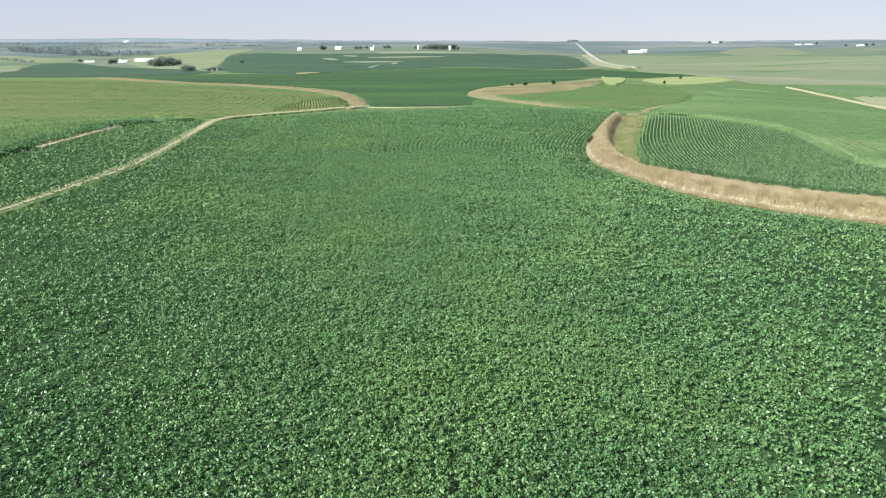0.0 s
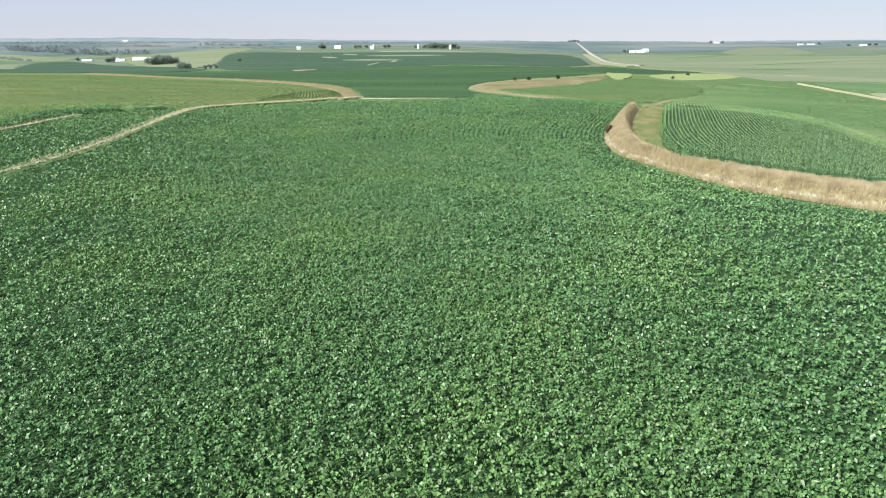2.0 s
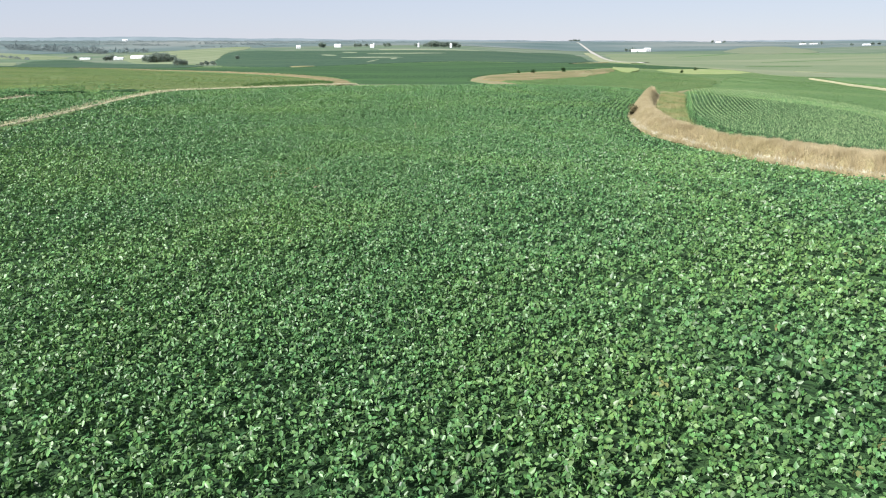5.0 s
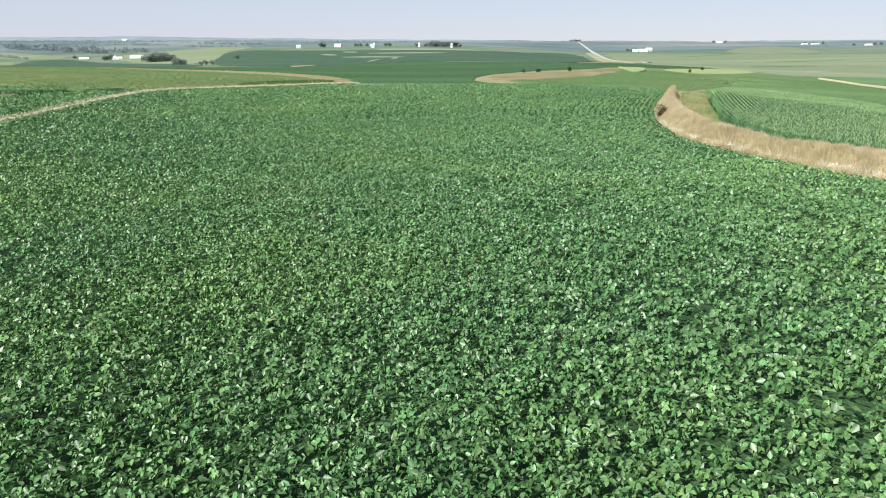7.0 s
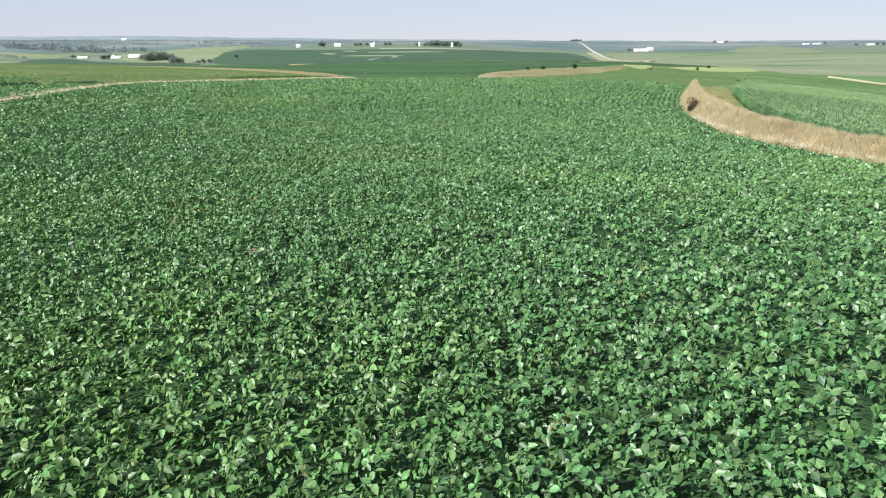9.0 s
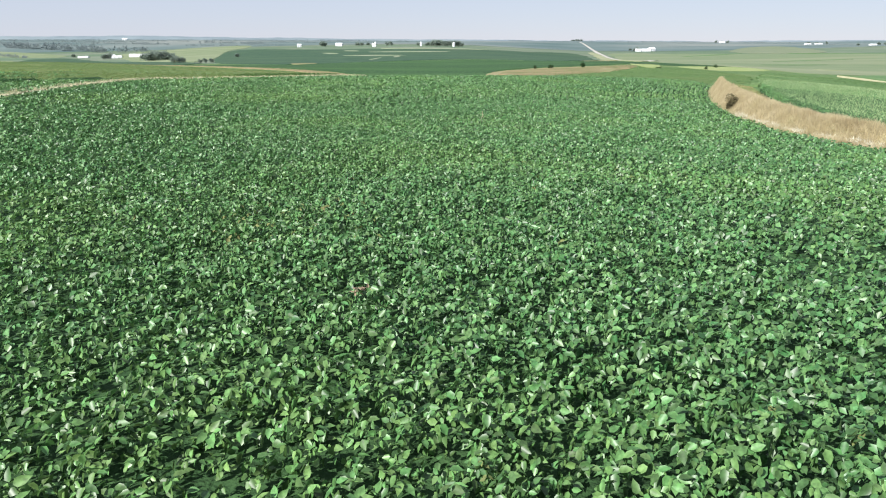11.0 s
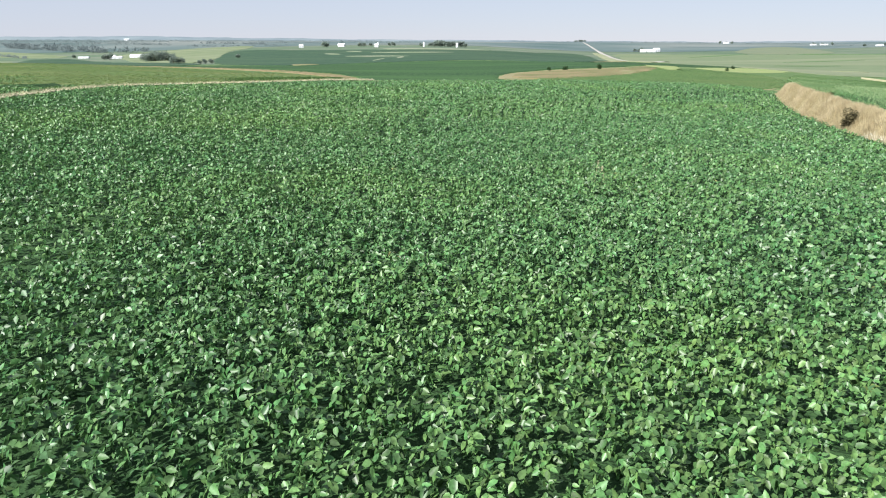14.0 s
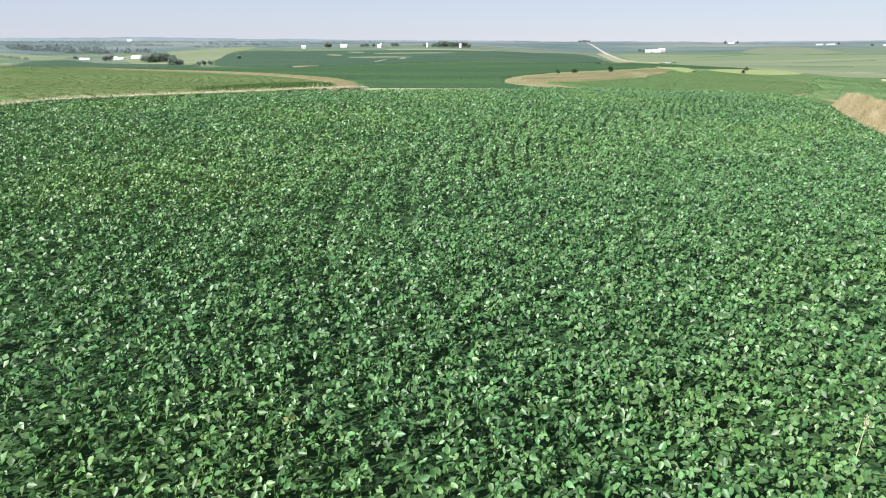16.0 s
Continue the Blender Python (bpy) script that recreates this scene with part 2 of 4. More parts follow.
# ---- materials ----
def material(name, colours, sizes=(0.3, 6.0), rough=0.7, bump=0.3, glow=0.0, island=0.0, spec=0.12, stretch=(1, 1, 1), bump_dist=0.05, hue=0.0, grain=None, mottle=0):
    """Colours mixed by fine and broad noise at real sizes in metres; island: how far single pieces differ in value."""
    m = bpy.data.materials.new(name)
    m.use_nodes = True
    nt = m.node_tree
    n, l = nt.nodes, nt.links
    bs = n["Principled BSDF"]
    co = n.new("ShaderNodeNewGeometry")
    mp = n.new("ShaderNodeMapping")
    mp.inputs["Scale"].default_value = stretch
    l.new(co.outputs["Position"], mp.inputs[0])

    def noisy(size, detail, offset, way):
        t = n.new("ShaderNodeTexNoise")
        t.inputs["Scale"].default_value = 1.0 / size
        t.inputs["Detail"].default_value = detail
        ad = n.new("ShaderNodeVectorMath")
        ad.inputs[1].default_value = (offset, offset * .7, offset * .3)
        l.new(way.outputs[0], ad.inputs[0])
        l.new(ad.outputs[0], t.inputs["Vector"])
        return t

    mf = mp
    if grain:
        mf = n.new("ShaderNodeMapping")
        mf.inputs["Scale"].default_value = grain
        l.new(co.outputs["Position"], mf.inputs[0])
    fine, broad = noisy(sizes[0], 4, 3, mf), noisy(sizes[1], 3, 17, mp)
    ramp = n.new("ShaderNodeValToRGB")
    ramp.color_ramp.elements[0].position, ramp.color_ramp.elements[1].position = .32, .68
    ramp.color_ramp.elements[0].color, ramp.color_ramp.elements[1].color = (*colours[0], 1), (*colours[1], 1)
    l.new(fine.outputs[0], ramp.inputs[0])
    mix = n.new("ShaderNodeMix")
    mix.data_type = 'RGBA'
    mr = n.new("ShaderNodeMapRange")
    mr.inputs[1].default_value, mr.inputs[2].default_value = .45, .68
    l.new(broad.outputs[0], mr.inputs[0])
    l.new(mr.outputs[0], mix.inputs[0])
    l.new(ramp.outputs[0], mix.inputs[6])
    mix.inputs[7].default_value = (*colours[2 if len(colours) > 2 else 1], 1)
    out = mix.outputs[2]
    if island:
        hs = n.new("ShaderNodeHueSaturation")
        v = n.new("ShaderNodeMapRange")
        v.inputs[3].default_value, v.inputs[4].default_value = 1 - island, 1 + island
        l.new(co.outputs["Random Per Island"], v.inputs[0])
        l.new(v.outputs[0], hs.inputs["Value"])
        if hue:
            ot = [n.new("ShaderNodeMath") for _ in range(2)]
            ot[0].operation, ot[1].operation = 'MULTIPLY', 'FRACT'
            ot[0].inputs[1].default_value = 37.7
            l.new(co.outputs["Random Per Island"], ot[0].inputs[0])
            l.new(ot[0].outputs[0], ot[1].inputs[0])
            hv = n.new("ShaderNodeMapRange")
            hv.inputs[3].default_value, hv.inputs[4].default_value = .5 - hue, .5 + hue
            l.new(ot[1].outputs[0], hv.inputs[0])
            l.new(hv.outputs[0], hs.inputs["Hue"])
        l.new(out, hs.inputs["Color"])
        out = hs.outputs[0]
    if mottle:
        tiny, mm, mh = noisy(.045, 2, 31, mp), n.new("ShaderNodeMapRange"), n.new("ShaderNodeHueSaturation")
        mm.inputs[1].default_value, mm.inputs[2].default_value = .32, .68
        mm.inputs[3].default_value, mm.inputs[4].default_value = 1 - mottle, 1 + mottle
        l.new(tiny.outputs[0], mm.inputs[0])
        l.new(mm.outputs[0], mh.inputs["Value"])
        l.new(out, mh.inputs["Color"])
        out = mh.outputs[0]
    l.new(out, bs.inputs["Base Color"])
    bs.inputs["Roughness"].default_value = rough
    bs.inputs["Specular IOR Level"].default_value = spec
    if bump:
        bp = n.new("ShaderNodeBump")
        bp.inputs["Strength"].default_value, bp.inputs["Distance"].default_value = bump, bump_dist
        l.new(fine.outputs[0], bp.inputs["Height"])
        l.new(bp.outputs[0], bs.inputs["Normal"])
    if glow:
        tr = n.new("ShaderNodeBsdfTranslucent")
        mx = n.new("ShaderNodeMixShader")
        mx.inputs[0].default_value = glow
        l.new(out, tr.inputs[0])
        l.new(bs.outputs[0], mx.inputs[1])
        l.new(tr.outputs[0], mx.inputs[2])
        l.new(mx.outputs[0], n["Material Output"].inputs[0])
    return m


SOY_LEAF = material("soy_leaf", ((.036, .105, .031), (.105, .209, .075), (.094, .186, .054)), (.32, 13), .44, 0, .27, .47, spec=.5, hue=.02, mottle=.3)
# very dark green: the shade below crop leaves, put into the colour
CANOPY_SHADE = material("canopy_shade", ((.013, .036, .013), (.031, .067, .024), (.031, .067, .024)), (.25, 9), .9, 1.0, bump_dist=.2)
SOY_FAR = material("soy_far_leaf", ((.012, .042, .015), (.040, .082, .030), (.042, .092, .029)), (1.3, 45), .85, .9, stretch=(.25, 1, 1), bump_dist=.3, grain=(1, .25, 1))
# soybean green shifted to blue, painting distance haze into the crop
SOY_HAZE_TINT = material("soy_haze_tinted_leaf", ((.022, .052, .031), (.040, .078, .044), (.046, .080, .043)), (5, 70), .85, .5, stretch=(.3, 1, 1), grain=(.7, .3, 1))
CORN_LEAF = material("corn_leaf", ((.056, .152, .050), (.124, .246, .094), (.138, .252, .090)), (.8, 12), .5, 0, .12, .45, spec=.3)
TASSEL_GOLD = material("gold_corn_tassel", ((.17, .25, .085), (.235, .30, .115)), (.5, 5), .7, 0, .3, .3)
WITHERED = material("withered_leaf", ((.22, .165, .11), (.31, .245, .165)), (.05, 1), .8, 0, .2, .4)
TASSEL = material("corn_tassel", ((.23, .33, .155), (.31, .39, .21)), (.5, 5), .7, 0, .3, .3)
CORN_TOP = material("corn_canopy", ((.046, .092, .028), (.112, .158, .052), (.122, .142, .052)), (1.6, 22), .85, .7, stretch=(.3, 1, 1), bump_dist=.4, grain=(1, .4, 1))
CORN_PALE = material("pale_corn_canopy", ((.060, .130, .045), (.122, .192, .074), (.138, .200, .082)), (.9, 34), .85, .6, stretch=(.22, 1, 1), bump_dist=.3, grain=(1, .3, 1))
DRY_GRASS = material("dry_grass", ((.36, .30, .18), (.53, .46, .305), (.42, .365, .215)), (2.2, 7), .85, .4, .45, .2)
TAN_FIELD = material("tan_field", ((.100, .135, .082), (.145, .165, .105), (.14, .16, .10)), (12, 90), .9, .3, stretch=(.25, 1, 1))
DRY_EARTH = material("dry_grass_bank", ((.17, .155, .08), (.26, .225, .13), (.20, .19, .095)), (.35, 4), .9, .8)
PALE_GRASS = material("pale_bank_grass", ((.15, .14, .072), (.245, .21, .125), (.15, .165, .075)), (.9, 9), .9, .6)
GREEN_GRASS = material("bank_grass", ((.10, .145, .055), (.17, .185, .08), (.21, .19, .095)), (.8, 6), .85, .5)
BROWN_GRASS = material("brown_grass", ((.110, .118, .050), (.235, .180, .105), (.125, .125, .056)), (7, 13), .9, .5, stretch=(.5, 1, 1))
YELLOW_GRASS = material("yellow_green_grass", ((.15, .21, .075), (.22, .265, .105), (.235, .25, .115)), (1.5, 18), .85, .4)
FIELD_PALE = material("pale_green_field", ((.100, .140, .074), (.138, .172, .098), (.166, .186, .114)), (8, 120), .85, .5, stretch=(.2, 1, 1))
HILL_PALE = material("ripening_hill_field", ((.098, .138, .072), (.150, .180, .100), (.175, .195, .118)), (8, 90), .85, .3, stretch=(.25, 1, 1))
GRAVEL = material("gravel", ((.27, .26, .235), (.34, .33, .30), (.31, .30, .27)), (.6, 9), .95, .3)
LAND_FAR = material("farmland", ((.060, .105, .064), (.105, .142, .09), (.14, .16, .118)), (30, 240), .9, .2, stretch=(.4, 1.6, 1))
# white siding, toned down to bluish grey to paint in distance haze
WHITE_PAINT = material("white_metal_siding", ((.50, .52, .54), (.58, .60, .62)), (.6, 7), .5, .1)
GREY_ROOF = material("grey_metal_roof", ((.50, .52, .54), (.58, .60, .62)), (.6, 8), .45, .1)
DARK_DOOR = material("grey_door", ((.36, .37, .38), (.42, .43, .44)), (.6, 8), .7, .1)
BARK = material("bark", ((.10, .075, .05), (.15, .11, .075)), (.1, 2), .9, .5)
# leaf green paled towards grey-blue: haze carried by the base colour
TREE_LEAF = material("haze_tinted_tree_leaf", ((.145, .192, .158), (.182, .228, .188), (.198, .244, .204)), (.6, 8), .85, 0, .4, .2)
MEADOW = material("meadow", ((.042, .095, .030), (.10, .155, .056), (.115, .155, .062)), (1.5, 45), .9, .6, stretch=(.3, 1, 1), grain=(1, .3, 1))
MID_FIELD = material("mid_green_field", ((.055, .115, .045), (.095, .16, .065), (.11, .165, .075)), (3, 60), .9, .5, stretch=(.35, 1, 1))
# aerial haze over the far land is mixed into these base colours
LAND_HAZY = material("haze_tinted_land", ((.062, .10, .098), (.118, .15, .145), (.17, .185, .172)), (160, 520), .95, 0, stretch=(.5, .35, 1))
BLEACHED = material("bleached_straw", ((.52, .50, .40), (.66, .64, .53)), (.5, 5), .9, 0, .3, .3)
STRAW = material("pale_straw_grass", ((.30, .285, .185), (.42, .395, .27), (.34, .325, .20)), (.5, 6), .9, .5, 0, .2)
TERRACE_CROP = material("terrace_crop", ((.046, .10, .032), (.105, .162, .056), (.112, .148, .055)), (1.0, 26), .9, .6, stretch=(.3, 1, 1), bump_dist=.3, grain=(1, .3, 1))
WATERWAY = material("waterway_grass", ((.135, .175, .105), (.185, .215, .14), (.205, .22, .155)), (4, 40), .9, .3)
# woods paled and blued in the base colour to paint in haze
FAR_WOODS = material("haze_tinted_woods", ((.165, .205, .205), (.195, .235, .235), (.21, .25, .25)), (9, 90), .95, 0, .5)
LOW_CROP = material("low_crop", ((.15, .17, .065), (.22, .23, .095), (.23, .22, .10)), (.8, 14), .85, .9, bump_dist=.2)
# ridge colour holds the blue haze of distance
DISTANT = material("haze_tinted_hills", ((.125, .160, .180), (.150, .188, .205), (.165, .20, .215)), (90, 500), .95, 0)
LEFT_LEAF = material("yellow_crop_leaf", ((.085, .140, .044), (.135, .190, .066), (.140, .175, .066)), (1.5, 34), .6, 0, .4, .25, stretch=(.25, 1, 1))
PALE_LEAF = material("pale_corn_leaf", ((.072, .148, .052), (.128, .205, .080), (.14, .21, .084)), (1.5, 34), .6, 0, .4, .25, stretch=(.25, 1, 1))
BROWN_BANK = material("brown_dry_bank", ((.125, .105, .050), (.235, .190, .110), (.140, .140, .062)), (1.6, 11), .9, .7)
STUBBLE = material("pale_corner_crop", ((.15, .185, .10), (.22, .235, .14), (.24, .24, .155)), (3, 40), .9, .4, stretch=(.25, 1, 1))
SOY_DRY = material("soy_yellow_leaf", ((.11, .15, .05), (.165, .18, .07), (.145, .14, .06)), (.5, 6), .6, 0, .3, .35)
ROW_LEAF = material("crop_row_leaf", ((.035, .075, .022), (.06, .11, .034)), (.5, 8), .7, 0, .2, .3)
BUSH_LEAF = material("bush_leaf", ((.072, .070, .032), (.115, .104, .054), (.140, .118, .068)), (.3, 3), .7, 0, .3, .35)
BUSH_DARK = material("dark_shrub_leaf", ((.02, .045, .018), (.035, .07, .025)), (.4, 4), .7, 0, .15, .4)


# ---- mesh helpers ----
def mesh_of(name, verts, faces, mat, smooth=False):
    me = bpy.data.meshes.new(name)
    me.from_pydata(verts, [], faces)
    me.materials.append(mat)
    if smooth:
        me.shade_smooth()
    return me


def big_mesh(name, verts, tris, mat, slots=None, mats=()):
    """A mesh from arrays of vertices (n, 3) and triangles (m, 3)."""
    me = bpy.data.meshes.new(name)
    verts, tris = np.ascontiguousarray(verts, np.float32), np.ascontiguousarray(tris, np.int32)
    me.vertices.add(len(verts))
    me.vertices.foreach_set("co", verts.ravel())
    me.loops.add(tris.size)
    me.loops.foreach_set("vertex_index", tris.ravel())
    me.polygons.add(len(tris))
    me.polygons.foreach_set("loop_start", np.arange(0, tris.size, 3, dtype=np.int32))
    me.materials.append(mat)
    for m in mats:
        me.materials.append(m)
    if slots is not None:
        me.polygons.foreach_set("material_index", np.ascontiguousarray(slots, np.int32))
    me.update(calc_edges=True)
    return me


def fan(x, y):
    r = np.asarray(y, float) + 80
    return np.asarray(x, float) / r, np.log(r)


def sheet(name, poly, height, mat, step=(.012, .03), rough=0.0, kind="structure", label="", category="", skirt=True, round_times=2, seed=3, edge=None, ragged=.0013):
    """A crop or grass sheet that lies over the land at that height, with sides down to the ground."""
    b = rounded(poly, round_times)
    bu, bv = fan(b[:, 0], b[:, 1])
    if ragged:
        g = np.random.default_rng(seed + 7)
        au, av = [], []
        for u0, v0, u1, v1 in zip(bu, bv, np.roll(bu, -1), np.roll(bv, -1)):
            n = max(1, min(40, int(math.hypot(u1 - u0, (v1 - v0) * .3) / .004)))
            f = np.arange(n) / n
            au.append(u0 + (u1 - u0) * f), av.append(v0 + (v1 - v0) * f)
        bu, bv = np.concatenate(au), np.concatenate(av)
        bu, bv = bu + g.normal(0, ragged, len(bu)), bv + g.normal(0, ragged * 1.5, len(bv))
    sv = step[0] / step[1]
    gu, gv = np.meshgrid(np.arange(bu.min(), bu.max(), step[0]), np.arange(bv.min(), bv.max(), step[1]))
    g = np.random.default_rng(seed)
    gu, gv = gu.ravel() + g.uniform(-.3, .3, gu.size) * step[0], gv.ravel() + g.uniform(-.3, .3, gv.size) * step[1]
    keep = inside(gu, gv, np.stack([bu, bv], 1))
    if edge is not None:
        br = np.exp(bv)
        wx, wy = bu * br, br - 80
        ex, ey = np.roll(wx, -1) - np.roll(wx, 1), np.roll(wy, -1) - np.roll(wy, 1)
        el = np.hypot(ex, ey) + 1e-9
        for side in (-1, 1):
            iu, iv = fan(wx - side * ey / el * (.5 + .003 * br), wy + side * ex / el * (.5 + .003 * br))
            ok = inside(iu, iv, np.stack([bu, bv], 1))
            gu, gv, keep = np.concatenate([gu, iu]), np.concatenate([gv, iv]), np.concatenate([keep, ok])
    pts = [Vector((u, v * sv)) for u, v in zip(bu, bv)] + [Vector((u, v * sv)) for u, v in zip(gu[keep], gv[keep])]
    vs, _, fs, ov, _, _ = delaunay_2d_cdt(pts, [], [list(range(len(bu)))], 1, 1e-7)
    u, v = np.array([p[0] for p in vs]), np.array([p[1] for p in vs]) / sv
    r = np.exp(v)
    x, y = u * r, r - 80
    z = land(x, y) + (height(x, y) if callable(height) else height)
    if rough:
        z = z + rough * waves(x, y, 3.5, seed) + rough * .7 * waves(x, y, 11, seed + 1)
    verts = [list(p) for p in np.stack([x, y, z], 1)]
    faces = [tuple(f) for f in fs]
    if skirt:
        edges = {}
        for f in faces:
            for a, c in zip(f, f[1:] + f[:1]):
                edges[(a, c)] = 1
        rim = [(a, c) for a, c in edges if (c, a) not in edges]
        low = {}
        for a in {i for e in rim for i in e}:
            low[a] = len(verts)
            if edge is not None:
                verts[a][2] += edge - height
            verts.append([verts[a][0], verts[a][1], verts[a][2] - (.1 if callable(height) else height) - .6])
        faces += [(c, a, low[a], low[c]) for a, c in rim]
    ob = new(name, mesh_of(name, verts, faces, mat, smooth=False))
    return tagged(ob, label, category, "", kind)


def ribbon(name, line, width, lift, mat, label, category="", kind="structure", uneven=.25, seed=1):
    """A strip of that width along a line, laid on the land."""
    p = rounded(line, 2, closed=False)
    long = np.concatenate([[0], np.cumsum(np.hypot(*np.diff(p, axis=0).T))])
    n = int(min(400, max(12, long[-1] / 1.2)))
    s = np.linspace(0, long[-1], n)
    x, y = np.interp(s, long, p[:, 0]), np.interp(s, long, p[:, 1])
    tx, ty = np.gradient(x), np.gradient(y)
    d = np.hypot(tx, ty) + 1e-9
    nx, ny = -ty / d, tx / d
    w = np.broadcast_to(np.interp(s / long[-1], np.linspace(0, 1, len(np.atleast_1d(width))), np.atleast_1d(width)), s.shape)
    g = np.random.default_rng(seed)
    verts, faces = [], []
    for k in range(n):
        for f in (-1.3, -1, -.5, 0, .5, 1, 1.3):
            e = w[k] / 2 * f * (1 + uneven * g.uniform(-1, 1))
            px, py = x[k] + nx[k] * e, y[k] + ny[k] * e
            verts.append((px, py, at(px, py, lift * (1 - .15 * abs(f)) if abs(f) < 1.2 else .02)))
    for k in range(n - 1):
        for j in range(6):
            a = k * 7 + j
            faces.append((a, a + 1, a + 8, a + 7))
    return tagged(new(name, mesh_of(name, verts, faces, mat)), label, category, "", kind)


def scatter(poly, density, seed, zone=None):
    """Random points inside an outline, at so many to the square metre."""
    p = rounded(poly)
    g = np.random.default_rng(seed)
    (x0, y0), (x1, y1) = p.min(0), p.max(0)
    if zone:
        x0, x1, y0, y1 = max(x0, zone[0]), min(x1, zone[1]), max(y0, zone[2]), min(y1, zone[3])
    n = int((x1 - x0) * (y1 - y0) * density)
    x, y = g.uniform(x0, x1, n), g.uniform(y0, y1, n)
    k = inside(x, y, p)
    return x[k], y[k]


def turned(yaw, tilt, roll):
    """Rotation matrices (n, 3, 3): roll about the leaf's length, tilt down at the tip, then yaw."""
    cy, sy, ct, st, cr, sr = np.cos(yaw), np.sin(yaw), np.cos(tilt), np.sin(tilt), np.cos(roll), np.sin(roll)
    o, i = np.zeros_like(yaw), np.ones_like(yaw)
    rz = np.stack([cy, -sy, o, sy, cy, o, o, o, i], -1).reshape(-1, 3, 3)
    ry = np.stack([ct, o, st, o, i, o, -st, o, ct], -1).reshape(-1, 3, 3)
    rx = np.stack([i, o, o, o, cr, -sr, o, sr, cr], -1).reshape(-1, 3, 3)
    return rz @ ry @ rx


def leaves(x, y, z, size, yaw, tilt, roll, shape, tris, chunk=200000):
    """Copies of a leaf shape (k, 3) at those places, as vertices and triangles."""
    shape, tris = np.array(shape, float), np.array(tris)
    vs, ts = [], []
    for a in range(0, len(x), chunk):
        s = slice(a, a + chunk)
        v = np.einsum('nij,kj->nki', turned(yaw[s], tilt[s], roll[s]), shape) * size[s][:, None, None]
        v += np.stack([x[s], y[s], z[s]], -1)[:, None]
        vs.append(v.reshape(-1, 3).astype(np.float32))
        ts.append((tris[None] + (np.arange(len(x[s])) + a)[:, None, None] * len(shape)).reshape(-1, 3))
    return np.concatenate(vs), np.concatenate(ts)


def joined(pieces):
    vs, ts, n = [], [], 0
    for v, t in pieces:
        vs.append(v)
        ts.append(t + n)
        n += len(v)
    return np.concatenate(vs), np.concatenate(ts)


def part(name, bm, mat, parent=None, label=""):
    me = bpy.data.meshes.new(name)
    bm.normal_update()
    bm.to_mesh(me)
    bm.free()
    me.materials.append(mat)
    ob = new(name, me)
    ob.parent = parent
    return tagged(ob, label)


TALL_RIM = rounded(GRASS_TALL)
TALL_RIM = np.concatenate([TALL_RIM, TALL_RIM[:1]])


def bank_rise(x, y):
    """Height of the terrace bank over the land: a rounded ridge along its middle."""
    f = np.clip(off_line(np.atleast_1d(x), np.atleast_1d(y), TALL_RIM)[0] / 2.1, 0, 1)
    return .1 + np.interp(y, (120, 155), (1.7, 2.6)) * f * f * (3 - 2 * f)


# ---- ground ----
def spread(lo, hi, near, n):
    """Steps that grow with distance from zero."""
    s = np.linspace(np.arcsinh(lo / near), np.arcsinh(hi / near), n)
    return np.sinh(s) * near


gx, gy = np.meshgrid(spread(-4800, 4800, 30, 180), spread(-420, 4880, 60, 200))
gz = land(gx, gy)
nx_, ny_ = gx.shape[1], gx.shape[0]
idx = np.arange(nx_ * ny_).reshape(ny_, nx_)
quads = np.stack([idx[:-1, :-1], idx[:-1, 1:], idx[1:, 1:], idx[1:, :-1]], -1).reshape(-1, 4)
tri = np.concatenate([quads[:, [0, 1, 2]], quads[:, [0, 2, 3]]])
me = big_mesh("ground", np.stack([gx, gy, gz], -1).reshape(-1, 3), tri, LAND_FAR)
me.shade_smooth()
tagged(new("ground", me), "rolling green farmland with patchwork fields", "ground", "", "structure")

# ---- fields and banks ----
sheet("meadow", [(-420, -50), (-60, -55), (70, -55), (560, -50), (900, 700), (560, 1000), (-300, 900), (-700, 700)], .12, MEADOW, skirt=False, step=(.02, .035), ragged=.002, label="green grass between the fields", category="grass")
sheet("far_land", [(-4600, 2500), (4600, 2500), (4700, 4850), (-4700, 4850)], .5, LAND_HAZY, skirt=False, step=(.03, .02), round_times=1, label="distant farmland reaching the horizon, haze tinted into its colour", category="backdrop")
sheet("grass_bank", GRASS_BANK, .35, GREEN_GRASS, rough=.1, label="green and brown grass bank beside the corn", category="grass bank", edge=.1)
sheet("bank_foot", GRASS_STRIP, .3, GREEN_GRASS, step=(.008, .016), rough=.05, edge=.1, ragged=.0004, label="low green and tan grass along the foot of the bank", category="grass bank")
sheet("bank", GRASS_TALL, bank_rise, DRY_EARTH, step=(.004, .007), rough=.08, ragged=0, label="dry tan grass terrace bank curving round the soybeans", category="grass bank")
sheet("far_bank", BANK_FAR, .22, PALE_GRASS, rough=.1, edge=.1, label="pale dry grass bank at the corn's edge", category="grass bank")
sheet("corn_field", CORN_PALE_OUT, 1.0, CORN_PALE, rough=.15, edge=.75, label="pale green tasselled corn field on a slope", category="corn field")
sheet("terrace_field", TERRACE_CORN, .6, TERRACE_CROP, rough=.1, edge=.25, label="mid-green corn on a terrace inside dry banks", category="corn field")
sheet("terrace_grass", TERRACE_BROWN, .74, BROWN_GRASS, rough=.06, edge=.64, label="brown weedy grass patch on the terrace", category="grass")
sheet("terrace_bank", TERRACE_STRIP, .32, PALE_GRASS, step=(.004, .01), rough=.08, edge=.15, ragged=.0006, label="tan dry grass bank looping round a terrace", category="grass bank")
sheet("grass_patch", TERRACE_PATCH, .80, PALE_GRASS, edge=.74, ragged=.003, label="pale bleached patch on the weedy terrace", category="grass")
